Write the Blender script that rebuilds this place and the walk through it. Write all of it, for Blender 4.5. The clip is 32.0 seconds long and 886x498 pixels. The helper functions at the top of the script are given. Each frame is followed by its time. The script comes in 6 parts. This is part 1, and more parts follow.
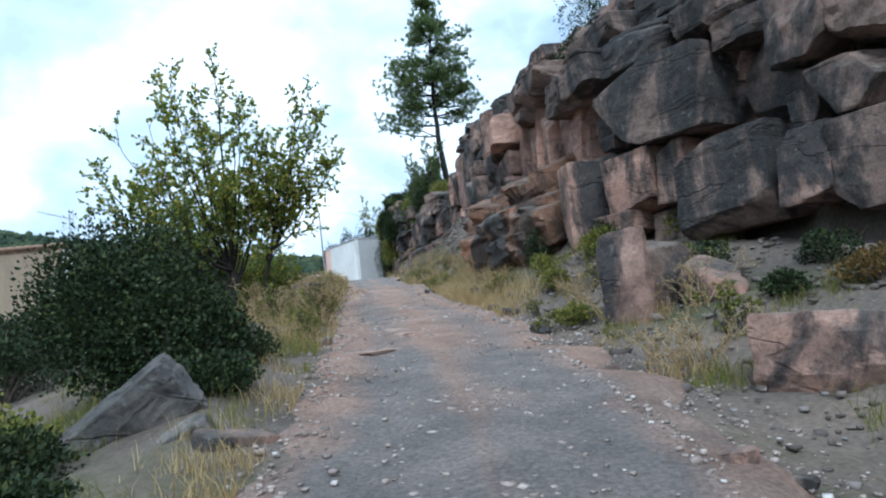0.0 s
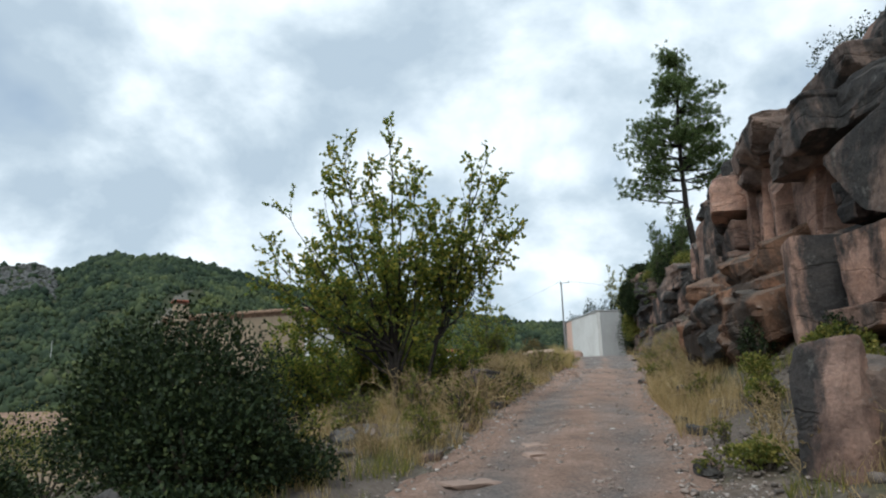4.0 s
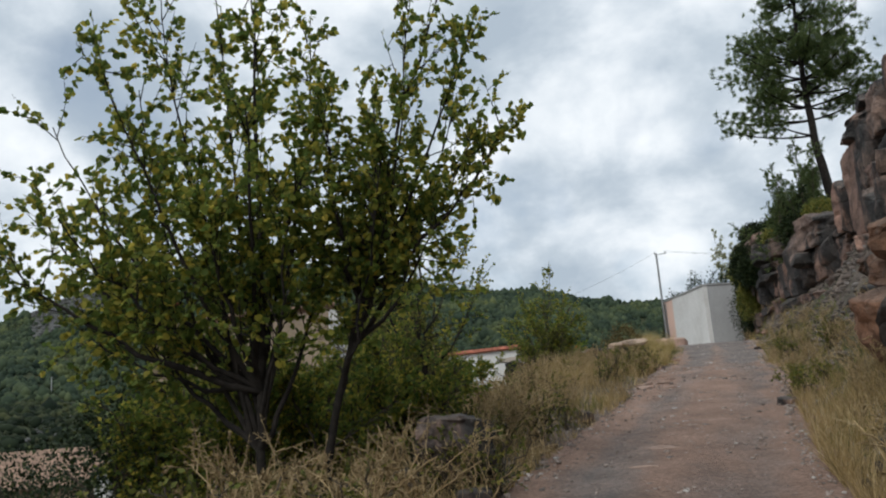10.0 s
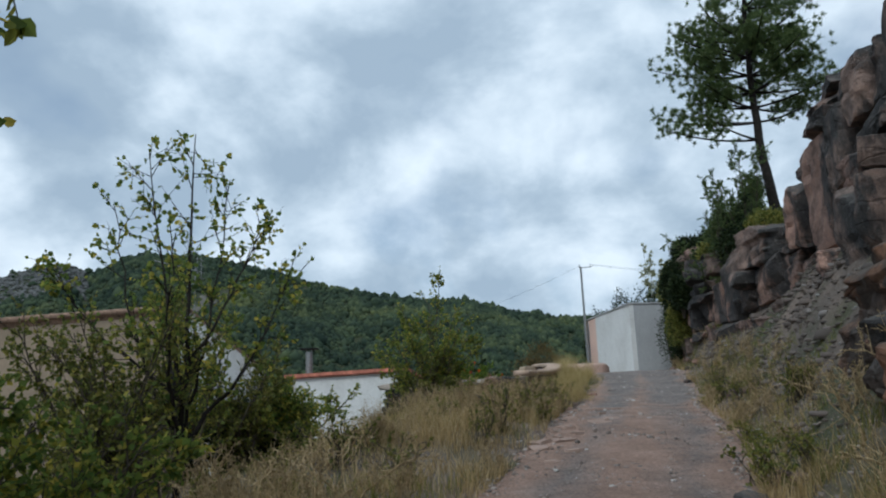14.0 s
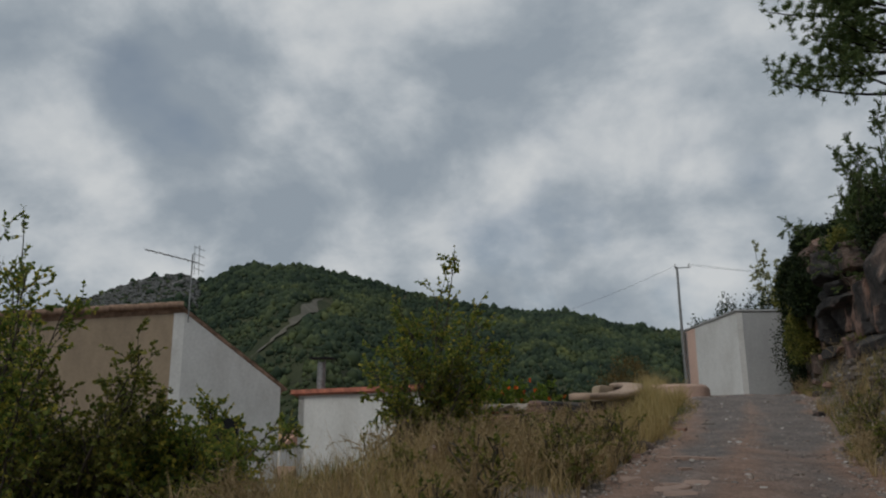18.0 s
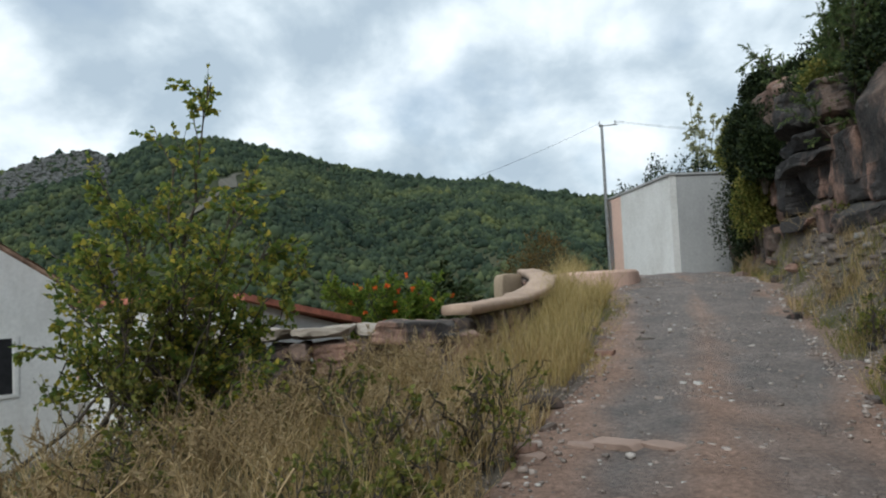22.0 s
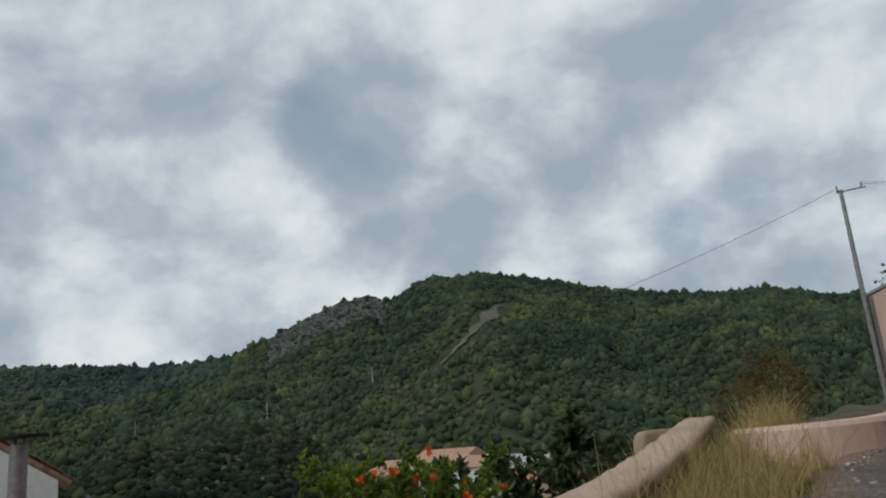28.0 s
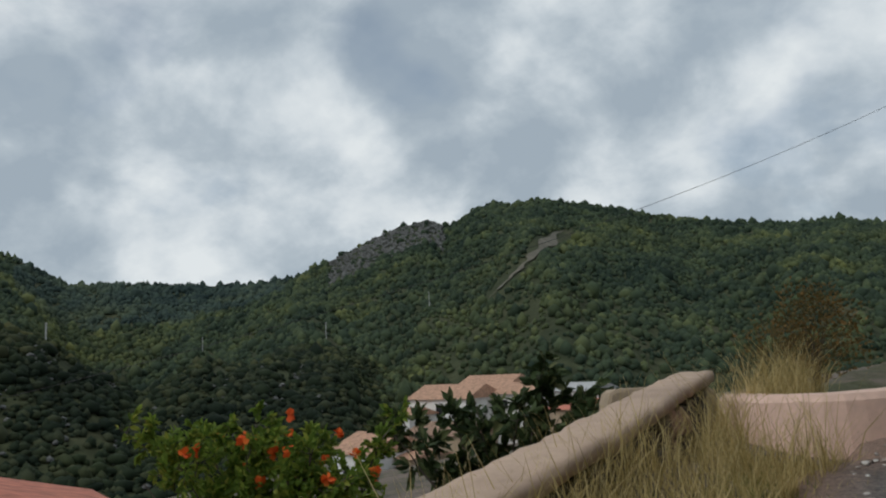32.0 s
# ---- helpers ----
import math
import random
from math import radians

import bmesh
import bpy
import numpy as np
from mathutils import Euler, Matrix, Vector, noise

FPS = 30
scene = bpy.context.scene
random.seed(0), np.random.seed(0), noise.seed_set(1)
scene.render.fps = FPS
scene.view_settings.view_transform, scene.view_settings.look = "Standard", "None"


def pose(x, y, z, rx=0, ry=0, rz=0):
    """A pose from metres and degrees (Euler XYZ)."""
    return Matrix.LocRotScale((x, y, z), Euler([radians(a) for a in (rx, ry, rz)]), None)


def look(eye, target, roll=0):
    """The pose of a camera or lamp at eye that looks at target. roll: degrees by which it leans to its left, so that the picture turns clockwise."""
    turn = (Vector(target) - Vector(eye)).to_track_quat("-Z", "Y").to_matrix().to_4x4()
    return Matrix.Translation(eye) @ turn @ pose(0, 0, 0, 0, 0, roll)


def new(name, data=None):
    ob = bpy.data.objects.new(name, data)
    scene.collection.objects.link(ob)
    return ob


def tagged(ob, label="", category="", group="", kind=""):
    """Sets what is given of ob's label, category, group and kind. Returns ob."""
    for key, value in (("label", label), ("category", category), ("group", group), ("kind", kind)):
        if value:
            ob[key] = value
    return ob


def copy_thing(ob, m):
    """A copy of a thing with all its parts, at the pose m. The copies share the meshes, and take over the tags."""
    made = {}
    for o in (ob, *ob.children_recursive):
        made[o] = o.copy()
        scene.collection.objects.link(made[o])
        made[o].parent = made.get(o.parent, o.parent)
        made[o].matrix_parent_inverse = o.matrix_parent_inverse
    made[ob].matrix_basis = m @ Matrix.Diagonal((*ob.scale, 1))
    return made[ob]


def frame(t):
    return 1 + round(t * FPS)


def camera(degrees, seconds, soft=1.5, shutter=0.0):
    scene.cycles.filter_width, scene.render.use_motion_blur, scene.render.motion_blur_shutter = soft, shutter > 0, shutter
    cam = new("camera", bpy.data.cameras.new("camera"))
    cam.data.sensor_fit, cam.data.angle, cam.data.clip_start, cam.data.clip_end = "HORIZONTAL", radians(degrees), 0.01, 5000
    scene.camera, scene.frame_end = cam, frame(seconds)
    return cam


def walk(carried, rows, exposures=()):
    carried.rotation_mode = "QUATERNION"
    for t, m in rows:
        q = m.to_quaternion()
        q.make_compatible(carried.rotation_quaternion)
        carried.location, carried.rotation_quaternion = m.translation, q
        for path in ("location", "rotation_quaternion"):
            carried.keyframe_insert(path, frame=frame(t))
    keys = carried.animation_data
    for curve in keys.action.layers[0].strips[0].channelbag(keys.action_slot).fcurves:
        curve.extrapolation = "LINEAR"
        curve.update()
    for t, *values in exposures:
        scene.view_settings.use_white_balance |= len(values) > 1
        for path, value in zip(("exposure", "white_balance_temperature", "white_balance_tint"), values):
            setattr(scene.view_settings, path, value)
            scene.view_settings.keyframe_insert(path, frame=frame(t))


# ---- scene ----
cam = camera(61.0, 32.0, 2.1)
PATH = [
    (0, (-1.574, -3.807, 0.058), (-0.885, -1.941, 0.264), -6.1),
    (0.5, (-1.129, -3.72, 0.118), (-0.573, -1.825, 0.433), -7.2),
    (1, (-0.746, -3.565, 0.203), (-0.17, -1.677, 0.52), -3.4),
    (1.5, (-0.352, -3.391, 0.262), (0.05, -1.46, 0.591), -4.8),
    (2, (-0.053, -3.16, 0.307), (0.233, -1.197, 0.559), -0.9),
    (2.5, (0.175, -2.946, 0.383), (0.349, -0.967, 0.613), -0.7),
    (3, (0.314, -2.814, 0.441), (0.468, -0.838, 0.708), -0.8),
    (3.5, (0.344, -2.68, 0.456), (0.428, -0.713, 0.807), -1.8),
    (5.5, (0.769, -0.68, 0.714), (0.543, 1.233, 1.254), -1.5),
    (6, (0.841, -0.151, 0.784), (0.62, 1.754, 1.35), -5.7),
    (6.5, (1.151, 0.218, 0.792), (1.074, 2.131, 1.372), -3.4),
    (7, (1.229, 0.882, 0.889), (1.013, 2.802, 1.407), -7.4),
    (7.5, (1.288, 1.57, 0.98), (1.066, 3.507, 1.425), -5.4),
    (8, (1.578, 2.039, 0.985), (1.368, 3.96, 1.498), -7.4),
    (8.5, (1.714, 2.716, 1.041), (1.465, 4.647, 1.498), -7.4),
    (9, (1.788, 3.473, 1.189), (1.598, 5.406, 1.666), -4.3),
    (9.5, (1.904, 4.127, 1.29), (1.699, 6.068, 1.725), -6.5),
    (10, (2.02, 4.769, 1.341), (1.764, 6.711, 1.747), -3.9),
    (10.5, (2.136, 5.468, 1.436), (1.871, 7.439, 1.644), -2.1),
    (11, (2.268, 6.019, 1.561), (2.058, 7.992, 1.808), -2.0),
    (11.5, (2.439, 6.224, 1.656), (2.286, 8.203, 1.905), -1.2),
    (12, (2.6, 6.413, 1.722), (2.441, 8.368, 2.116), -1.2),
    (12.5, (2.733, 6.902, 1.764), (2.662, 8.849, 2.218), -2.2),
    (13, (2.83, 7.617, 1.814), (2.781, 9.571, 2.236), -1.9),
    (13.5, (2.893, 8.386, 1.873), (2.807, 10.337, 2.308), -2.0),
    (15.5, (3.225, 11.075, 2.114), (3.156, 13.048, 2.437), -2.5),
    (16, (3.34, 11.518, 2.166), (3.233, 13.455, 2.651), -3.3),
    (16.5, (3.479, 12.11, 2.25), (3.247, 14.026, 2.773), -1.9),
    (17, (3.619, 12.774, 2.289), (3.442, 14.719, 2.719), 0.4),
    (17.5, (3.794, 13.327, 2.282), (3.646, 15.264, 2.758), -3.5),
    (18, (4.011, 13.916, 2.291), (3.664, 15.833, 2.743), -0.3),
    (18.5, (4.064, 14.664, 2.333), (3.745, 16.599, 2.724), -3.7),
    (19, (4.106, 15.361, 2.381), (3.752, 17.294, 2.752), -3.9),
    (19.5, (4.234, 16.051, 2.404), (3.892, 17.998, 2.705), -5.3),
    (20, (4.28, 16.611, 2.451), (4.05, 18.585, 2.675), -4.0),
    (20.5, (4.391, 17.125, 2.552), (4.32, 19.116, 2.735), -3.2),
    (21, (4.565, 17.674, 2.665), (4.367, 19.655, 2.863), -1.8),
    (21.5, (4.578, 18.317, 2.856), (4.463, 20.309, 3.001), -1.0),
    (22, (4.578, 18.955, 2.989), (4.408, 20.945, 3.097), -2.5),
    (22.5, (4.619, 19.53, 3.02), (4.535, 21.514, 3.263), -0.8),
    (23, (4.782, 20.126, 3.061), (4.657, 22.076, 3.488), 0.4),
    (23.5, (4.998, 20.647, 3.11), (4.748, 22.587, 3.529), 0.1),
    (24, (5.153, 21.037, 3.14), (4.989, 22.986, 3.56), 0.5),
    (24.5, (5.266, 21.49, 3.18), (5.026, 23.448, 3.514), -2.8),
    (25, (5.311, 22.008, 3.22), (4.926, 23.927, 3.631), -3.8),
    (25.5, (5.451, 22.448, 3.28), (4.811, 24.313, 3.613), -5.6),
    (27.5, (6.295, 24.187, 3.42), (5.545, 26.003, 3.796), -2.7),
    (28, (6.358, 24.817, 3.42), (5.558, 26.587, 3.898), -4.7),
    (28.5, (6.345, 25.816, 3.43), (5.62, 27.631, 3.855), -2.1),
    (29, (6.337, 26.15, 3.45), (5.66, 27.997, 3.811), -4.1),
    (29.5, (6.43, 26.3, 3.51), (5.734, 28.154, 3.788), -1.1),
    (30, (6.606, 26.35, 3.58), (5.76, 28.145, 3.832), -5.9),
    (30.5, (6.653, 26.6, 3.6), (5.699, 28.333, 3.895), -4.3),
    (31, (6.685, 27.02, 3.62), (5.667, 28.728, 3.834), -4.4),
    (32, (6.76, 27.404, 3.62), (5.788, 29.127, 3.915), -2.9),
]
EXPOSURE = [
    (0, 1.3, 5250, 2), (1, 0.6, 5800, 4), (2, 0.6, 5350, 0), (3, 0.95, 6050, 4), (6, -0.1, 6100, 4), (7, -0.2, 6300, 8), (8, 0.55, 6500, 8), (9, 0.6, 6400, 8),
    (10, 0.5, 6300, 8), (11, 1.15, 6500, 8), (12, 1.1, 6000, 4), (13, 0.3, 5400, 2), (16, 0.55, 6300, 6), (17, -0.35, 6250, 6), (18, -0.3, 6400, 8), (19, 0.25, 6500, 8),
    (20, 0.65, 6900, 10), (21, 0.8, 6600, 8), (22, 0.65, 6100, 4), (23, 0.45, 5900, 2), (24, -0.35, 6200, 6), (25, 0.15, 6300, 6), (25.5, -0.25, 6300, 6), (27.5, 0.15, 6300, 6), (28, 0.08, 6300, 6), (29, 0.36, 6400, 6), (30, 0.36, 6500, 8), (31, 0.36, 6500, 8), (32, 0.12, 6300, 6)]
walk(cam, [(t, look(eye, target, roll)) for t, eye, target, roll in PATH], EXPOSURE)

# ---- world and sun ----
world = bpy.data.worlds.new("sky")
scene.world = world
world.use_nodes = True
WN, WL = world.node_tree.nodes, world.node_tree.links
WN.clear()


def wn(kind, **values):
    n = WN.new(kind)
    for key, v in values.items():
        n.inputs[key.replace("_", " ")].default_value = v
    return n


def build_sky():
    out, bg = WN.new("ShaderNodeOutputWorld"), WN.new("ShaderNodeBackground")
    sky = WN.new("ShaderNodeTexSky")
    sky.sky_type, sky.sun_disc = "NISHITA", False
    sky.sun_elevation, sky.sun_rotation = radians(48), radians(160)
    sky_dim = wn("ShaderNodeVectorMath")
    sky_dim.operation = "SCALE"
    sky_dim.inputs["Scale"].default_value = 0.09
    WL.new(sky.outputs[0], sky_dim.inputs[0])
    tc = WN.new("ShaderNodeTexCoord")
    # flatten the direction on a cloud layer overhead
    sep = WN.new("ShaderNodeSeparateXYZ")
    WL.new(tc.outputs["Generated"], sep.inputs[0])
    up = WN.new("ShaderNodeMath")
    up.operation = "MAXIMUM"
    up.inputs[1].default_value = 0.0
    WL.new(sep.outputs[2], up.inputs[0])
    lift = WN.new("ShaderNodeMath")
    lift.operation = "ADD"
    lift.inputs[1].default_value = 0.85
    WL.new(up.outputs[0], lift.inputs[0])
    div = WN.new("ShaderNodeVectorMath")
    div.operation = "DIVIDE"
    comb = WN.new("ShaderNodeCombineXYZ")
    for i in range(3):
        WL.new(lift.outputs[0], comb.inputs[i])
    WL.new(tc.outputs["Generated"], div.inputs[0])
    WL.new(comb.outputs[0], div.inputs[1])
    big = wn("ShaderNodeTexNoise", Scale=5.6, Detail=9.0, Roughness=0.54, Distortion=0.15)
    WL.new(div.outputs[0], big.inputs["Vector"])
    # rounded billows, pushed about so that they stay ragged
    shove = wn("ShaderNodeTexNoise", Scale=7.0, Detail=5.0, Roughness=0.6)
    WL.new(div.outputs[0], shove.inputs["Vector"])
    spread = WN.new("ShaderNodeVectorMath")
    spread.operation = "MULTIPLY_ADD"
    spread.inputs[1].default_value = (0.22, 0.22, 0.22)
    WL.new(shove.outputs["Color"], spread.inputs[0])
    WL.new(div.outputs[0], spread.inputs[2])
    puff = WN.new("ShaderNodeTexVoronoi")
    puff.feature = "SMOOTH_F1"
    puff.inputs["Scale"].default_value, puff.inputs["Smoothness"].default_value = 8.0, 0.5
    WL.new(spread.outputs[0], puff.inputs["Vector"])
    blend = WN.new("ShaderNodeMath")
    blend.operation = "MULTIPLY_ADD"
    blend.inputs[1].default_value = -0.2
    WL.new(puff.outputs["Distance"], blend.inputs[0])
    lifted = WN.new("ShaderNodeMath")
    lifted.operation = "ADD"
    lifted.inputs[1].default_value = 0.085
    WL.new(big.outputs["Fac"], lifted.inputs[0])
    WL.new(lifted.outputs[0], blend.inputs[2])
    ramp = WN.new("ShaderNodeValToRGB")
    els = ramp.color_ramp.elements
    els[0].position, els[0].color = 0.34, (0.41, 0.47, 0.54, 1)
    els[1].position, els[1].color = 0.64, (0.88, 0.895, 0.91, 1)
    for at, tone in ((0.43, (0.51, 0.565, 0.625, 1)), (0.5, (0.64, 0.685, 0.735, 1)), (0.56, (0.76, 0.79, 0.825, 1))):
        stop = els.new(at)
        stop.color = tone
    WL.new(blend.outputs[0], ramp.inputs[0])
    gap = wn("ShaderNodeTexNoise", Scale=3.4, Detail=5.0)
    WL.new(div.outputs[0], gap.inputs["Vector"])
    cover = WN.new("ShaderNodeMapRange")
    cover.inputs["From Min"].default_value, cover.inputs["From Max"].default_value = 0.33, 0.44
    cover.inputs["To Min"].default_value, cover.inputs["To Max"].default_value = 0.55, 1.0
    WL.new(gap.outputs["Fac"], cover.inputs[0])
    mix = WN.new("ShaderNodeMix")
    mix.data_type = "RGBA"
    WL.new(cover.outputs[0], mix.inputs[0])
    WL.new(sky_dim.outputs[0], mix.inputs[6])
    WL.new(ramp.outputs[0], mix.inputs[7])
    WL.new(mix.outputs[2], bg.inputs[0])
    bg.inputs[1].default_value = 0.8
    WL.new(bg.outputs[0], out.inputs[0])


build_sky()
sun = new("sun", bpy.data.lights.new("sun", "SUN"))
sun.data.energy, sun.data.angle, sun.data.color = 1.0, radians(20), (1.0, 0.96, 0.9)
sun.matrix_world = look((-20, -40, 50), (0, 10, 0))

# ---- materials ----


class Mat:
    """Small builder round a principled material."""

    def __init__(self, name, rough=0.85, spec=0.25):
        self.m = bpy.data.materials.new(name)
        self.m.use_nodes = True
        self.n, self.l = self.m.node_tree.nodes, self.m.node_tree.links
        self.b = self.n["Principled BSDF"]
        self.b.inputs["Roughness"].default_value = rough
        self.b.inputs["Specular IOR Level"].default_value = spec
        self.co = self.n.new("ShaderNodeTexCoord").outputs["Object"]

    def world_space(self):
        self.co = self.n.new("ShaderNodeNewGeometry").outputs["Position"]
        return self

    def noise(self, scale, detail=5.0, rough=0.6, stretch=None, distortion=0.0):
        t = self.n.new("ShaderNodeTexNoise")
        t.inputs["Scale"].default_value, t.inputs["Detail"].default_value = scale, detail
        t.inputs["Roughness"].default_value, t.inputs["Distortion"].default_value = rough, distortion
        src = self.co
        if stretch:
            mp = self.n.new("ShaderNodeMapping")
            mp.inputs["Scale"].default_value = stretch
            self.l.new(src, mp.inputs[0])
            src = mp.outputs[0]
        self.l.new(src, t.inputs["Vector"])
        return t.outputs["Fac"]

    def ramp(self, fac, stops):
        r = self.n.new("ShaderNodeValToRGB")
        e = r.color_ramp.elements
        while len(e) < len(stops):
            e.new(0.5)
        for el, (p, c) in zip(e, stops):
            el.position, el.color = p, (*c, 1) if not isinstance(c, float) else (c, c, c, 1)
        self.l.new(fac, r.inputs[0])
        return r.outputs[0]

    def mix(self, fac, a, b, mode="MIX"):
        x = self.n.new("ShaderNodeMix")
        x.data_type, x.blend_type = "RGBA", mode
        for sock, v in ((x.inputs[0], fac), (x.inputs[6], a), (x.inputs[7], b)):
            if isinstance(v, (int, float)):
                sock.default_value = v
            elif isinstance(v, tuple):
                sock.default_value = (*v, 1)
            else:
                self.l.new(v, sock)
        return x.outputs[2]

    def random(self):
        return self.n.new("ShaderNodeObjectInfo").outputs["Random"]

    def island(self):
        return self.n.new("ShaderNodeNewGeometry").outputs["Random Per Island"]

    def normal_z(self):
        s = self.n.new("ShaderNodeSeparateXYZ")
        self.l.new(self.n.new("ShaderNodeNewGeometry").outputs["Normal"], s.inputs[0])
        return s.outputs[2]

    def color(self, c):
        if isinstance(c, tuple):
            self.b.inputs["Base Color"].default_value = (*c, 1)
        else:
            self.l.new(c, self.b.inputs["Base Color"])
        return self

    def bump(self, h, strength=0.4, dist=0.02):
        b = self.n.new("ShaderNodeBump")
        b.inputs["Strength"].default_value, b.inputs["Distance"].default_value = strength, dist
        self.l.new(h, b.inputs["Height"])
        self.l.new(b.outputs[0], self.b.inputs["Normal"])
        return self


def plain(name, c, rough=0.7, vary=0.25, scale=8.0, metal=0.0, bump=0.15):
    k = Mat(name, rough)
    f = k.noise(scale, 6)
    k.color(k.ramp(f, [(0.3, tuple(v * (1 - vary) for v in c)), (0.7, tuple(min(1, v * (1 + vary)) for v in c))]))
    k.b.inputs["Metallic"].default_value = metal
    k.bump(k.noise(scale * 6, 4), bump, 0.01)
    return k.m


def rock_material(name, lo, mid, hi, dark):
    k = Mat(name, 0.9, 0.2)
    k.world_space()
    base = k.ramp(k.noise(0.9, 6, 0.6, (1, 1, 2.2)), [(0.3, lo), (0.5, mid), (0.72, hi)])
    own = k.ramp(k.random(), [(0.0, (0.62, 0.6, 0.6)), (0.5, (0.9, 0.86, 0.84)), (1.0, (1.15, 1.05, 1.0))])
    base = k.mix(1.0, base, own, "MULTIPLY")
    stain = k.ramp(k.noise(0.62, 8, 0.66, (1, 1, 0.5), 0.4), [(0.47, 0.0), (0.5, 0.6), (0.54, 0.97)])
    base = k.mix(stain, base, dark)
    lich = k.ramp(k.noise(5.0, 6, 0.7), [(0.6, 0.0), (0.68, 0.5)])
    top = k.ramp(k.normal_z(), [(0.5, 0.0), (0.9, 0.35)])
    base = k.mix(top, base, (0.2, 0.185, 0.165))
    base = k.mix(lich, base, (0.25, 0.24, 0.215))
    grain = k.ramp(k.noise(28, 4), [(0.3, (0.78, 0.78, 0.78)), (0.7, (1.18, 1.18, 1.18))])
    base = k.mix(1.0, base, grain, "MULTIPLY")
    blotch = k.ramp(k.noise(2.6, 8, 0.7), [(0.36, (0.55, 0.56, 0.58)), (0.5, (1.0, 1.0, 1.0)), (0.66, (1.25, 1.18, 1.12))])
    base = k.mix(1.0, base, blotch, "MULTIPLY")
    # hairline fissures along the bedding
    fis = k.ramp(k.noise(0.55, 5, 0.5, (0.7, 0.7, 2.4), 0.3), [(0.488, 1.0), (0.497, 0.55), (0.503, 0.55), (0.512, 1.0)])
    k.color(k.mix(0.6, base, k.mix(1.0, base, fis, "MULTIPLY")))
    rel = k.mix(0.35, k.noise(4, 11, 0.72, (1, 1, 1.3)), fis)
    k.bump(rel, 1.0, 0.11)
    return k.m


ROCK = rock_material("sandstone", (0.2, 0.135, 0.112), (0.35, 0.235, 0.19), (0.5, 0.345, 0.28), (0.055, 0.053, 0.053))
ROCK_SLAB = rock_material("grey_slab_rock", (0.1, 0.098, 0.096), (0.2, 0.192, 0.186), (0.33, 0.315, 0.3), (0.05, 0.05, 0.05))
BROWN_ROCK = rock_material("brown_sandstone", (0.13, 0.08, 0.055), (0.23, 0.135, 0.09), (0.36, 0.215, 0.14), (0.06, 0.047, 0.04))
ROCK_GREY = rock_material("weathered_sandstone", (0.14, 0.112, 0.1), (0.235, 0.18, 0.155), (0.36, 0.27, 0.225), (0.05, 0.049, 0.049))


def build_ground_material():
    k = Mat("earth", 0.95, 0.1)
    k.world_space()
    a = k.ramp(k.noise(0.5, 7), [(0.3, (0.10, 0.088, 0.076)), (0.5, (0.17, 0.14, 0.118)), (0.72, (0.26, 0.20, 0.16))])
    g = k.ramp(k.noise(0.23, 5), [(0.5, 0.0), (0.62, 0.7)])
    a = k.mix(g, a, (0.055, 0.075, 0.025))
    k.color(k.mix(1.0, a, k.ramp(k.noise(18, 4), [(0.3, (0.7, 0.7, 0.7)), (0.7, (1.2, 1.2, 1.2))]), "MULTIPLY"))
    k.bump(k.noise(9, 8, 0.7), 0.8, 0.06)
    return k.m


def build_road_material():
    k = Mat("gravel_road", 0.93, 0.15)
    k.world_space()
    across = k.n.new("ShaderNodeAttribute")
    across.attribute_name = "across"
    ruts = k.ramp(across.outputs["Fac"], [(0.0, 0.0), (0.16, 0.15), (0.3, 0.95), (0.42, 0.75), (0.5, 0.25), (0.58, 0.7), (0.72, 0.95), (0.86, 0.1)])
    way = k.n.new("ShaderNodeSeparateXYZ")
    k.l.new(k.co, way.inputs[0])
    along = k.n.new("ShaderNodeMapRange")
    along.inputs["From Min"].default_value, along.inputs["From Max"].default_value = -4.0, 44.0
    k.l.new(way.outputs[1], along.inputs[0])
    # worn asphalt at the foot of the slope, bare red earth half-way, asphalt again at the top
    paved = k.ramp(along.outputs[0], [(0.0, 0.75), (0.14, 0.62), (0.2, 0.2), (0.42, 0.04), (0.53, 0.14), (0.63, 0.5), (0.8, 0.75)])
    patch = k.noise(0.55, 8, 0.66, (1.2, 0.5, 1))
    worn = k.mix(0.5, k.mix(0.5, ruts, paved), patch)
    cover = k.ramp(worn, [(0.41, 0.0), (0.49, 0.45), (0.57, 0.92)])
    tone = k.noise(1.7, 7, 0.68)
    tar = k.ramp(tone, [(0.3, (0.18, 0.168, 0.163)), (0.5, (0.25, 0.226, 0.214)), (0.7, (0.34, 0.296, 0.272))])
    red = k.ramp(tone, [(0.28, (0.27, 0.19, 0.155)), (0.45, (0.37, 0.25, 0.195)), (0.6, (0.45, 0.305, 0.24)), (0.75, (0.52, 0.38, 0.31))])
    ground = k.mix(cover, red, tar)
    speck = k.ramp(k.noise(26, 6, 0.78), [(0.33, (0.58, 0.58, 0.58)), (0.5, (0.95, 0.95, 0.95)), (0.64, (1.3, 1.26, 1.22)), (0.72, (1.7, 1.65, 1.6))])
    k.color(k.mix(1.0, ground, speck, "MULTIPLY"))
    k.bump(k.noise(16, 9, 0.78), 1.0, 0.06)
    return k.m


EARTH, ROAD = build_ground_material(), build_road_material()


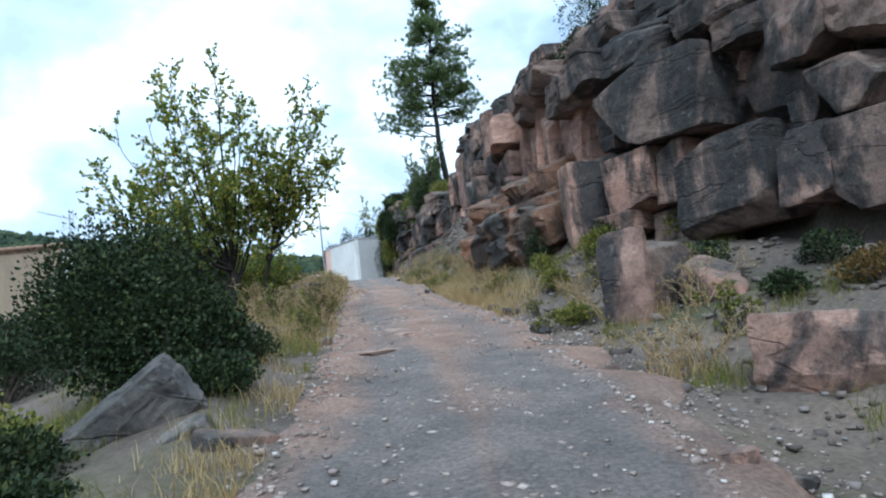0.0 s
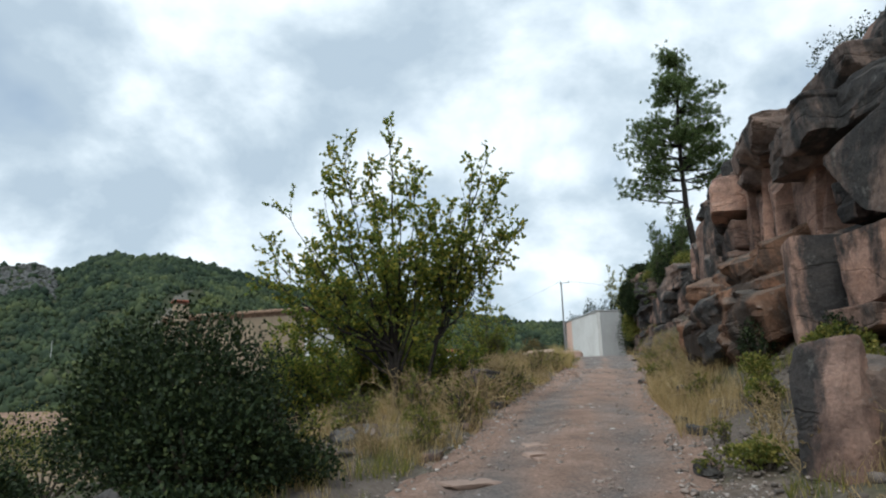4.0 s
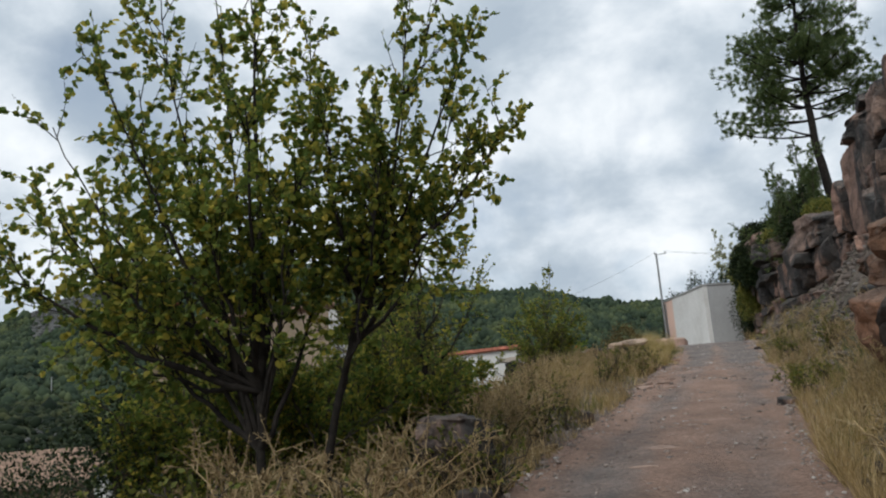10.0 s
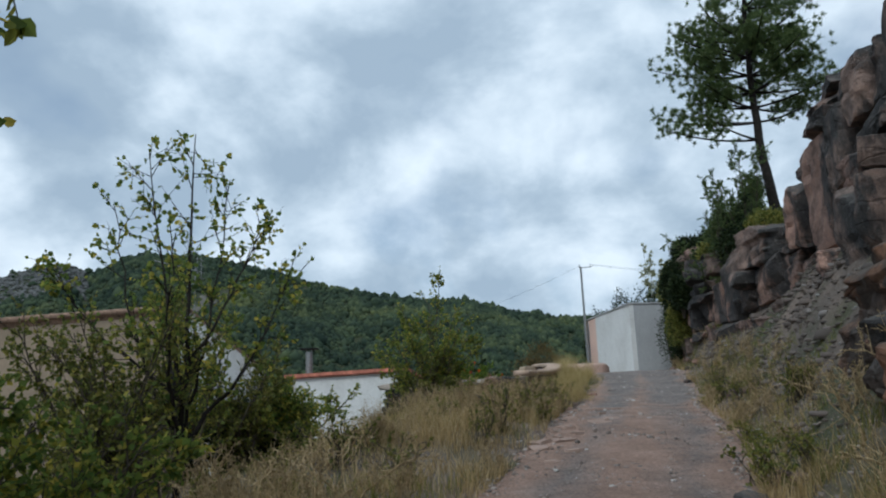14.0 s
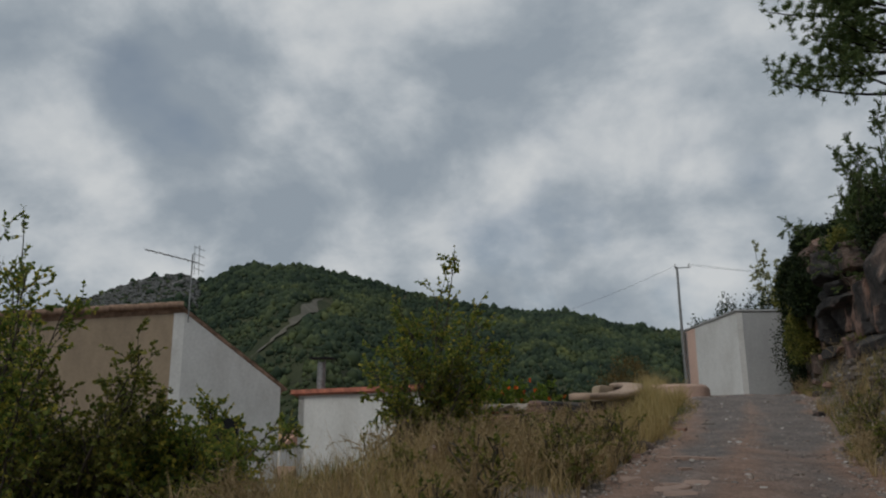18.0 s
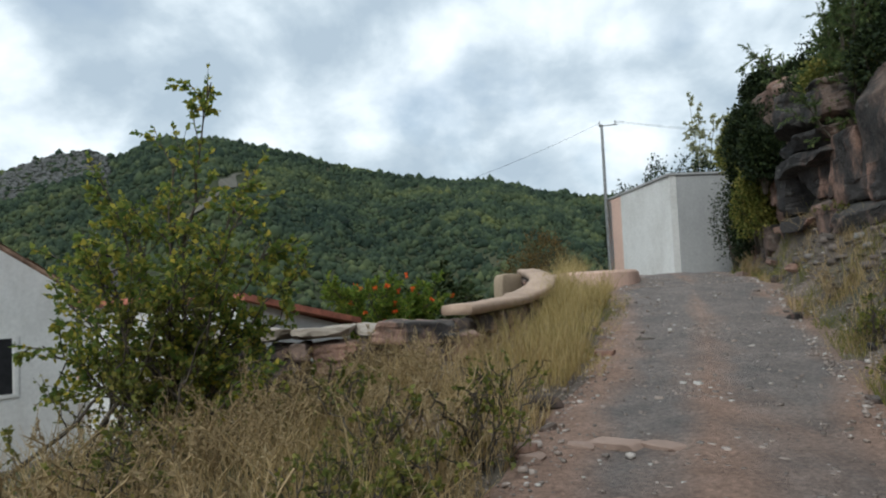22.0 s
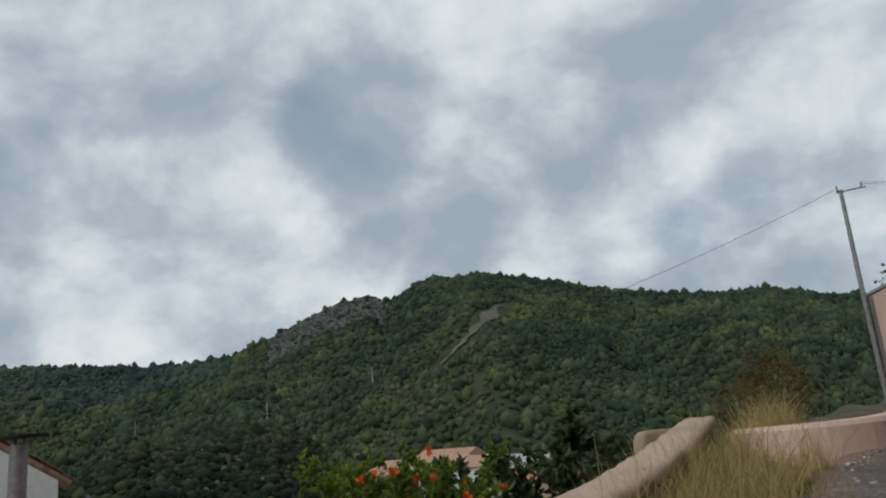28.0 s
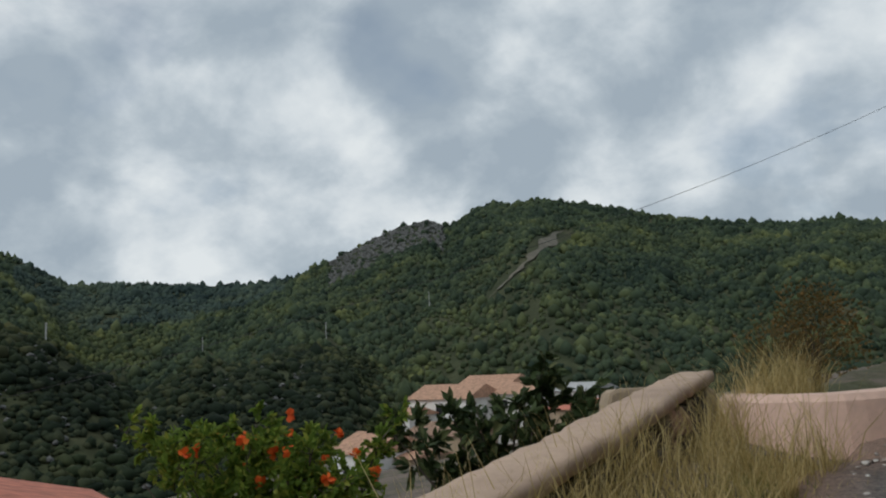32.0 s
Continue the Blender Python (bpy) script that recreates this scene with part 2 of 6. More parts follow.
def render_material(name, c, stain, amount=0.5):
    k = Mat(name, 0.9, 0.2)
    k.world_space()
    f = k.ramp(k.noise(1.1, 7, 0.65, (1, 1, 0.45)), [(0.42, 0.0), (0.7, amount)])
    a = k.mix(f, c, stain)
    k.color(k.mix(1.0, a, k.ramp(k.noise(14, 5), [(0.3, (0.9, 0.9, 0.9)), (0.7, (1.05, 1.05, 1.05))]), "MULTIPLY"))
    k.bump(k.noise(30, 6), 0.25, 0.01)
    return k.m


WHITEWASH = render_material("whitewash", (0.72, 0.71, 0.69), (0.45, 0.43, 0.40))
TAN_RENDER = render_material("tan_render", (0.40, 0.31, 0.22), (0.24, 0.19, 0.14), 0.7)
GREY_RENDER = render_material("grey_render", (0.42, 0.42, 0.42), (0.28, 0.28, 0.28))
CONCRETE = render_material("concrete_cap", (0.42, 0.36, 0.30), (0.22, 0.19, 0.16), 0.7)
PINK_PLASTER = render_material("pink_concrete", (0.72, 0.5, 0.41), (0.52, 0.36, 0.29), 0.6)
TILE = plain("clay_tile", (0.46, 0.17, 0.115), 0.8, 0.45, 5)
TILE_OLD = plain("weathered_clay_tile", (0.26, 0.17, 0.12), 0.9, 0.5, 6)
METAL = plain("galvanised_steel", (0.28, 0.28, 0.28), 0.5, 0.3, 12, 0.7)
DARK = plain("near_black", (0.02, 0.02, 0.022), 0.9, 0.3)
BARK = plain("bark", (0.085, 0.07, 0.055), 0.95, 0.5, 14, 0, 0.8)
BARK_DARK = plain("dark_bark", (0.026, 0.022, 0.019), 0.95, 0.5, 14, 0, 0.8)
WIRE = plain("wire", (0.04, 0.04, 0.04), 0.6)


def leaf_material(name, stops, trans=0.35):
    k = Mat(name, 0.6, 0.18)
    c = k.ramp(k.island(), stops)
    k.color(c)
    t = k.n.new("ShaderNodeBsdfTranslucent")
    k.l.new(c, t.inputs[0])
    mx = k.n.new("ShaderNodeMixShader")
    mx.inputs[0].default_value = trans
    k.l.new(k.b.outputs[0], mx.inputs[1])
    k.l.new(t.outputs[0], mx.inputs[2])
    k.l.new(mx.outputs[0], k.n["Material Output"].inputs[0])
    return k.m


LEAF = leaf_material("poplar_leaf", [(0.0, (0.095, 0.15, 0.04)), (0.5, (0.19, 0.24, 0.052)), (0.84, (0.36, 0.345, 0.065)), (1.0, (0.58, 0.46, 0.08))], 0.62)
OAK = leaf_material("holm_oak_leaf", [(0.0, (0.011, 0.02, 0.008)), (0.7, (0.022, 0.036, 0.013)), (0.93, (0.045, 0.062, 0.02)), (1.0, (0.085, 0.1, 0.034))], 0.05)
PINE = leaf_material("pine_needle", [(0.0, (0.08, 0.125, 0.05)), (0.7, (0.14, 0.19, 0.07)), (1.0, (0.24, 0.28, 0.1))], 0.5)
GRASS = leaf_material("dry_grass", [(0.0, (0.16, 0.13, 0.06)), (0.3, (0.35, 0.25, 0.115)), (0.8, (0.56, 0.41, 0.2)), (1.0, (0.68, 0.55, 0.34))], 0.45)
WEED = leaf_material("green_weed", [(0.0, (0.09, 0.115, 0.028)), (0.6, (0.18, 0.19, 0.045)), (1.0, (0.34, 0.29, 0.075))], 0.4)
DRY_WEED = leaf_material("dry_weed", [(0.0, (0.18, 0.13, 0.065)), (0.6, (0.36, 0.265, 0.14)), (1.0, (0.54, 0.43, 0.26))], 0.45)
STRAW_GRASS = leaf_material("straw_grass", [(0.0, (0.24, 0.19, 0.07)), (0.4, (0.46, 0.35, 0.14)), (1.0, (0.68, 0.55, 0.28))], 0.5)
STRAW = plain("straw_stalk", (0.38, 0.28, 0.15), 0.9, 0.4, 20)
PALE_LEAF = leaf_material("pale_leaf", [(0.0, (0.3, 0.32, 0.17)), (0.7, (0.5, 0.5, 0.3)), (1.0, (0.62, 0.58, 0.4))], 0.6)
FLOWER = leaf_material("orange_flower", [(0.0, (0.7, 0.09, 0.02)), (1.0, (0.9, 0.24, 0.05))], 0.4)


def forest_material(name, lo, mid, hi):
    k = Mat(name, 0.9, 0.1)
    c = k.ramp(k.island(), [(0.0, lo), (0.6, mid), (1.0, hi)])
    k.world_space()
    big = k.ramp(k.noise(0.011, 6, 0.62), [(0.32, (0.5, 0.58, 0.66)), (0.5, (0.9, 0.92, 0.9)), (0.68, (1.55, 1.35, 0.95))])
    c = k.mix(1.0, c, big, "MULTIPLY")
    stand = k.ramp(k.noise(0.045, 5, 0.6), [(0.36, (0.66, 0.7, 0.74)), (0.5, (1.0, 1.0, 1.0)), (0.64, (1.32, 1.26, 1.1))])
    k.color(k.mix(1.0, c, stand, "MULTIPLY"))
    return k.m


# Greens greyed a little, so the base colour carries some aerial haze.
FOREST = forest_material("forest_canopy", (0.034, 0.05, 0.034), (0.05, 0.07, 0.042), (0.08, 0.1, 0.055))
# Darker tones of the same recipe, for the near spur.
FOREST_DARK = forest_material("dark_scrub", (0.014, 0.022, 0.014), (0.026, 0.036, 0.02), (0.058, 0.064, 0.036))
# Distance haze is put into these colours as a blue tint.
FOREST_HAZED = forest_material("hazed_valley_woods", (0.04, 0.058, 0.052), (0.052, 0.075, 0.064), (0.066, 0.09, 0.073))
HILL_ROCK = plain("limestone", (0.115, 0.115, 0.112), 0.9, 0.3, 0.5)
VINE = leaf_material("vine_leaf", [(0.0, (0.09, 0.15, 0.025)), (0.7, (0.18, 0.26, 0.04)), (1.0, (0.32, 0.34, 0.06))], 0.55)
LOQUAT = leaf_material("loquat_leaf", [(0.0, (0.03, 0.05, 0.02)), (0.7, (0.06, 0.085, 0.03)), (1.0, (0.13, 0.14, 0.06))], 0.15)
AUTUMN = leaf_material("autumn_leaf", [(0.0, (0.07, 0.06, 0.02)), (0.6, (0.13, 0.09, 0.03)), (1.0, (0.2, 0.11, 0.035))], 0.3)
TILE_PALE = plain("pale_clay_tile", (0.42, 0.25, 0.17), 0.85, 0.35, 3)
BED_STONE = render_material("bedded_sandstone", (0.37, 0.265, 0.215), (0.24, 0.175, 0.145), 0.8)
PINK_CAP = render_material("pink_plaster_cap", (0.5, 0.365, 0.275), (0.33, 0.24, 0.185), 0.8)


def gravel_material(name="gravel_stone", tone=1.0):
    k = Mat(name, 0.9, 0.2)
    stops = [(0.0, (0.19, 0.165, 0.15)), (0.5, (0.32, 0.26, 0.225)), (0.85, (0.43, 0.36, 0.32)), (1.0, (0.56, 0.53, 0.5))]
    k.color(k.ramp(k.island(), [(p, tuple(c * tone for c in col)) for p, col in stops]))
    return k.m


def hill_material():
    k = Mat("mountain_earth", 0.95, 0.1)
    k.world_space()
    a = k.ramp(k.noise(0.02, 6), [(0.3, (0.035, 0.045, 0.024)), (0.55, (0.055, 0.062, 0.032)), (0.75, (0.085, 0.08, 0.05))])
    k.color(k.mix(1.0, a, k.ramp(k.noise(0.25, 6), [(0.3, (0.6, 0.6, 0.6)), (0.7, (1.3, 1.3, 1.3))]), "MULTIPLY"))
    return k.m


GRAVEL, HILL = gravel_material(), hill_material()
SCREE = gravel_material("scree_stone", 0.45)
HILL_SCREE = plain("mountain_scree", (0.13, 0.118, 0.092), 0.95, 0.35, 0.06)

# ---- helpers for meshes ----


def mesh_from(name, verts, faces, mat, smooth=False):
    me = bpy.data.meshes.new(name)
    me.from_pydata([tuple(v) for v in verts], [], [tuple(f) for f in faces])
    if not isinstance(mat, (list, tuple)):
        mat = [mat]
    for m in mat:
        me.materials.append(m)
    if smooth:
        me.polygons.foreach_set("use_smooth", [True] * len(me.polygons))
    me.update()
    return me


def fast_mesh(name, verts, faces, mat, smooth=False):
    """verts n x 3, faces m x k, both arrays."""
    me = bpy.data.meshes.new(name)
    verts, faces = np.asarray(verts, np.float32), np.asarray(faces, np.int32)
    m, k = faces.shape
    me.vertices.add(len(verts))
    me.vertices.foreach_set("co", verts.ravel())
    me.loops.add(m * k)
    me.loops.foreach_set("vertex_index", faces.ravel())
    me.polygons.add(m)
    me.polygons.foreach_set("loop_start", np.arange(m, dtype=np.int32) * k)
    me.materials.append(mat)
    if smooth:
        me.polygons.foreach_set("use_smooth", np.ones(m, bool))
    me.update(calc_edges=True)
    me.validate()
    return me


def part(name, data, parent, label=""):
    """A mesh as a part under a thing or a part; its vertices are in the parent's space."""
    ob = new(name, data)
    ob.parent = parent
    if label:
        ob["label"] = label
    return ob


def thing(name, x, y, z, label, category, group="", kind="", rz=0.0):
    ob = new(name)
    ob.matrix_world = pose(x, y, z, 0, 0, rz)
    ob.empty_display_size = 0.2
    return tagged(ob, label, category, group, kind)


def box_data(name, x0, y0, z0, x1, y1, z1, mat, bevel=0.015, rough=0.0):
    bm = bmesh.new()
    bmesh.ops.create_cube(bm, size=1)
    for v in bm.verts:
        v.co = Vector((x0 + (v.co.x + 0.5) * (x1 - x0), y0 + (v.co.y + 0.5) * (y1 - y0), z0 + (v.co.z + 0.5) * (z1 - z0)))
    if bevel:
        bmesh.ops.bevel(bm, geom=bm.edges[:], offset=bevel, segments=2, affect="EDGES")
    me = bpy.data.meshes.new(name)
    bm.to_mesh(me)
    bm.free()
    me.materials.append(mat)
    return me


def tube_data(name, points, radii, mat, sides=7):
    """A round limb along points with a radius at each."""
    v, f = tube_arrays(points, radii, sides)
    return fast_mesh(name, v, f, mat, True)


def tube_arrays(points, radii, sides=7):
    pts = np.asarray(points, float)
    n = len(pts)
    tang = np.gradient(pts, axis=0)
    tang /= np.linalg.norm(tang, axis=1)[:, None] + 1e-9
    ref = np.array([1.0, 0.17, 0.05]) if abs(tang[0][0]) < 0.8 else np.array([0.0, 1.0, 0.1])
    a = np.cross(tang, ref)
    a /= np.linalg.norm(a, axis=1)[:, None] + 1e-9
    b = np.cross(tang, a)
    ang = np.linspace(0, 2 * math.pi, sides, endpoint=False)
    ring = a[:, None] * np.cos(ang)[None, :, None] + b[:, None] * np.sin(ang)[None, :, None]
    v = pts[:, None] + ring * np.asarray(radii, float)[:, None, None]
    v = np.concatenate([v.reshape(-1, 3), pts[-1:]])
    f = []
    for i in range(n - 1):
        for j in range(sides):
            k = (j + 1) % sides
            f.append((i * sides + j, i * sides + k, (i + 1) * sides + k, (i + 1) * sides + j))
    return v, np.array(f)


def merge(parts):
    vs, fs, n = [], [], 0
    for v, f in parts:
        vs.append(v)
        fs.append(np.asarray(f) + n)
        n += len(v)
    return np.concatenate(vs), np.concatenate(fs)


# ---- the lie of the land ----
ROAD_Y = [-30, -12, -3.4, 0, 3.5, 7.5, 12, 16.6, 21, 26, 28, 31, 33, 36, 42, 60, 90]
ROAD_Z = [-4.0, -2.2, -1.28, -0.75, -0.32, 0.17, 0.62, 1.07, 1.6, 1.9, 2.13, 2.6, 2.84, 2.97, 3.15, 3.4, 3.4]
MID_Y = [-30, -12, -4, 1, 4, 8.5, 12, 16, 20.5, 24, 28, 34, 40, 90]
MID_X = [-8.5, -4.2, -1.5, 0.3, 1.15, 2.3, 2.95, 4.0, 5.2, 5.85, 6.85, 8.1, 9.1, 20]
HALF = 1.3
# the foot of the rock face
FACE_Y = [-30, -6, -1, 3, 6, 8, 12, 16, 20, 25, 27.5, 31, 34, 37, 39.6, 42, 46, 60]
FACE_X = [7.2, 6.6, 6.3, 6.25, 6.1, 5.64, 6.6, 7.9, 9.05, 10.2, 10.6, 10.4, 10.3, 10.9, 11.2, 12.4, 15.5, 22]
FACE_TOP = [5.0, 5.2, 5.3, 5.2, 5.0, 4.9, 5.4, 6.1, 7.2, 8.3, 6.6, 6.0, 6.4, 6.9, 7.0, 5.6, 4.6, 4.5]


def road_z(y):
    return np.interp(y, ROAD_Y, ROAD_Z)


def mid_x(y):
    return np.interp(y, MID_Y, MID_X)


def face_x(y):
    return np.interp(y, FACE_Y, FACE_X)


def wobble(x, y, s=1.0, seed=0.0):
    return (np.sin(x * 1.7 * s + y * 0.9 * s + seed) + np.sin(x * 0.8 * s - y * 1.9 * s + 2.1 + seed) + 0.6 * np.sin(x * 3.9 * s + y * 3.1 * s + seed * 2)) / 2.6


def ground_z(x, y):
    x, y = np.asarray(x, float), np.asarray(y, float)
    s = x - mid_x(y)
    z = road_z(y) + 0.0 * s
    left, right = -s - HALF, s - HALF
    verge = np.clip(left / 0.7, 0, 1) * 0.12 + wobble(x, y, 0.9) * 0.07 * np.clip(left, 0, 1)
    start = np.interp(y, [-10, 0, 6, 12, 20, 26, 27.2, 30, 36, 44, 60], [0.6, 0.7, 1.4, 2.2, 2.6, 2.8, 1.6, 0.9, 1.3, 1.5, 1.0])
    drop = np.clip(left - start, 0, None)
    steep = np.interp(y, [-10, 10, 26, 28, 60], [0.30, 0.25, 0.26, 0.8, 0.5])
    fall = np.minimum(drop * steep, 2.6 + np.clip(drop - 9, 0, None) * 0.16)
    z = z + np.where(left > 0, verge - fall, 0)
    foot = face_x(y) - mid_x(y) - HALF
    top = np.interp(y, FACE_Y, FACE_TOP)
    rise = np.interp(y, [-12, 2, 8, 12, 18, 22, 26, 30, 36, 42, 46], [0.9, 0.9, 1.1, 1.8, 2.7, 3.1, 2.9, 1.8, 1.4, 0.5, 0.0])
    scree = np.clip((right - 0.25) / np.maximum(foot - 0.25, 0.1), 0, 1) ** 1.3 * rise
    z = z + np.where(right > 0, scree + wobble(x, y, 1.3, 1.0) * 0.06 * np.clip(right, 0, 1), 0)
    dip = 0.34 * np.exp(-(((right - 1.5) / 1.0) ** 2)) * np.interp(y, [-3, 0, 2, 3.5], [1, 1, 0.8, 0])
    z = z - np.where(right > 0, dip, 0)
    z = z - 0.17 * np.exp(-(((x - 6.2) / 0.9) ** 2) - ((y - 33.4) / 0.9) ** 2)
    cliff = np.clip((right - foot - 0.7) / 0.5, 0, 1)
    back = np.clip(right - foot - 1.2, 0, None)
    hill = np.minimum(back * 1.1, 3.3) + np.clip(back - 3, 0, 30) * 0.25
    hill = hill * np.interp(y, [25, 28, 46, 60], [1.0, 0.55, 0.35, 0.5])
    return np.where(right > foot + 0.7, z + cliff * (top - 0.5 - z) + hill + wobble(x, y, 0.7, 4) * 0.2 * cliff, z)


def gz(x, y):
    return float(ground_z(x, y))


def sheet(xs_ys_zs):
    n, m = xs_ys_zs.shape[:2]
    idx = np.arange(n * m).reshape(n, m)
    f = np.stack([idx[:-1, :-1], idx[:-1, 1:], idx[1:, 1:], idx[1:, :-1]], -1).reshape(-1, 4)
    return xs_ys_zs.reshape(-1, 3), f


def build_ground():
    xs = np.concatenate([np.arange(-120, -20, 4.0), np.arange(-20, -6, 0.8), np.arange(-6, 16, 0.2), np.arange(16, 34, 1.0), np.arange(34, 90, 6)])
    ys = np.concatenate([np.arange(-60, -12, 3.0), np.arange(-12, 46, 0.25), np.arange(46, 70, 1.0), np.arange(70, 140, 5.0)])
    gx, gy = np.meshgrid(xs, ys)
    rough = np.random.default_rng(3).normal(0, 0.018, gx.shape)
    v, f = sheet(np.stack([gx, gy, ground_z(gx, gy) + rough - 0.02], -1))
    tagged(new("ground", fast_mesh("ground", v, f, EARTH, True)), "dry stony earth hillside with patchy grass", "ground", kind="structure")
    yy = np.arange(-20, 41.5, 0.12)
    across = np.linspace(-1, 1, 21)
    rows = []
    rng = np.random.default_rng(5)
    edge = np.interp(yy, np.arange(-20, 43, 0.5), rng.normal(0, 0.14, 126))
    edge2 = np.interp(yy, np.arange(-20, 43, 0.5), rng.normal(0.06, 0.16, 126))
    for i, y in enumerate(yy):
        w = np.where(across < 0, HALF + 0.3 + edge[i], HALF + 0.45 + edge2[i])
        x = mid_x(y) + across * w
        lift = 0.045 - 0.1 * np.abs(across) ** 5 - 0.03 * np.exp(-((np.abs(across) - 0.42) / 0.16) ** 2)
        z = road_z(y) + lift + rng.normal(0, 0.004, len(x)) + 0.015 * wobble(x, np.full_like(x, y), 1.6)
        z = np.where(np.abs(across) > 0.99, z - 0.08, z)
        rows.append(np.stack([x, np.full_like(x, y), z], -1))
    v, f = sheet(np.stack(rows))
    me = fast_mesh("road", v, f, ROAD, True)
    me.attributes.new("across", "FLOAT", "POINT").data.foreach_set("value", np.tile(across * 0.5 + 0.5, len(yy)).astype(np.float32))
    tagged(new("road", me), "reddish gravel track with worn grey asphalt", "road", kind="structure")


build_ground()

# skyline of the hills: heading to the right of +y and height, degrees
SKY_H = [-180, -120, -90, -75, -61, -58.5, -55.4, -52.5, -43.5, -40, -36.5, -32.9, -30, -28.2, -26.2, -24.8, -22.8, -21.2, -15.9, -12.1, -8, -4.2, -1, 3.5, 7, 12, 30, 60, 120, 180]
SKY_E = [4, 6, 7, 9, 8.7, 8.2, 6.4, 6.5, 6.2, 6.7, 8.3, 10.0, 10.7, 10.1, 11.2, 11.6, 11.4, 11.7, 10.5, 9.5, 8.7, 8.1, 8.1, 6.9, 6.4, 6, 6, 5, 4, 4]
HILL_O = (4.5, 17.0, 2.5)


def hill_z(h, r):
    """Height of the far land at heading h (degrees) and distance r."""
    e = np.interp(h, SKY_H, SKY_E)
    peak = 700 * np.tan(np.radians(e))
    far = np.clip((r - 130) / 570.0, 0, 1)
    # the side valley falls back before it climbs to its distant head
    valley = np.clip(1 - np.abs(h + 49.5) / 9.0, 0, 1)
    slope = 0.75 * far + 0.25 * far**2.0
    z = -24 + (peak + 24) * (slope * (1 - valley) + far**2.2 * valley)
    near = np.clip((r - 70) / 60.0, 0, 1)
    z = np.where(r < 130, -9 - 15 * near, z)
    ribs = np.sin(np.radians(h) * 17 + r * 0.004) * 9 + np.sin(np.radians(h) * 41 + r * 0.011) * 4 + np.sin(np.radians(h) * 73 - r * 0.017) * 2.2
    z = z + ribs * far * (1 - far) * 3.4
    # the dark terraced spur in front of the valley
    spur = np.interp(h, [-90, -64, -57, -50, -44, -38, -32], [20, 26, 27, 25, 17, 7, 0])
    z = z + spur * np.exp(-(((r - 205) / 62.0) ** 2))
    return np.where(r > 700, peak - (r - 700) * 0.2, z) + HILL_O[2]


def hill_xy(h, r):
    return HILL_O[0] + r * np.sin(np.radians(h)), HILL_O[1] + r * np.cos(np.radians(h))


def build_hills():
    hs = np.concatenate([np.arange(-180, -70, 4.0), np.arange(-70, 20, 0.5), np.arange(20, 181, 4.0)])
    rs = np.concatenate([np.arange(90, 180, 7.0), np.arange(180, 700, 16.0), [700, 760, 900, 1400]])
    gh, gr = np.meshgrid(hs, rs)
    x, y = hill_xy(gh, gr)
    v, f = sheet(np.stack([x, y, hill_z(gh, gr)], -1))
    tagged(new("backdrop", fast_mesh("hills", v, f, HILL, True)), "wooded mountain ridge under low cloud", "hill", kind="structure")


build_hills()


def unit_blob(level, seed):
    bm = bmesh.new()
    bmesh.ops.create_icosphere(bm, subdivisions=level, radius=1)
    rng = np.random.default_rng(seed)
    v = np.array([p.co for p in bm.verts])
    v *= rng.uniform(0.72, 1.2, (len(v), 1))
    v[:, 2] = np.where(v[:, 2] < -0.3, -0.3, v[:, 2])
    f = np.array([[q.index for q in p.verts] for p in bm.faces])
    bm.free()
    return v, f


def scatter(shapes, places, sizes, rng, tall=(0.9, 1.4)):
    """Many small blobs joined into one pair of arrays."""
    which = rng.integers(0, len(shapes), len(places))
    vs, fs, n = [], [], 0
    for i, (bv, bf) in enumerate(shapes):
        sel = np.where(which == i)[0]
        if not len(sel):
            continue
        a = rng.uniform(0, 6.28, len(sel))
        c, s = np.cos(a)[:, None], np.sin(a)[:, None]
        sc = sizes[sel][:, None]
        x = (bv[:, 0] * c - bv[:, 1] * s) * sc
        y = (bv[:, 0] * s + bv[:, 1] * c) * sc
        z = bv[:, 2][None] * sc * rng.uniform(*tall, (len(sel), 1))
        v = np.stack([x, y, z], -1) + places[sel][:, None]
        vs.append(v.reshape(-1, 3))
        fs.append((bf[None] + (np.arange(len(sel)) * len(bv))[:, None, None]).reshape(-1, bf.shape[1]) + n)
        n += len(sel) * len(bv)
    return np.concatenate(vs), np.concatenate(fs)


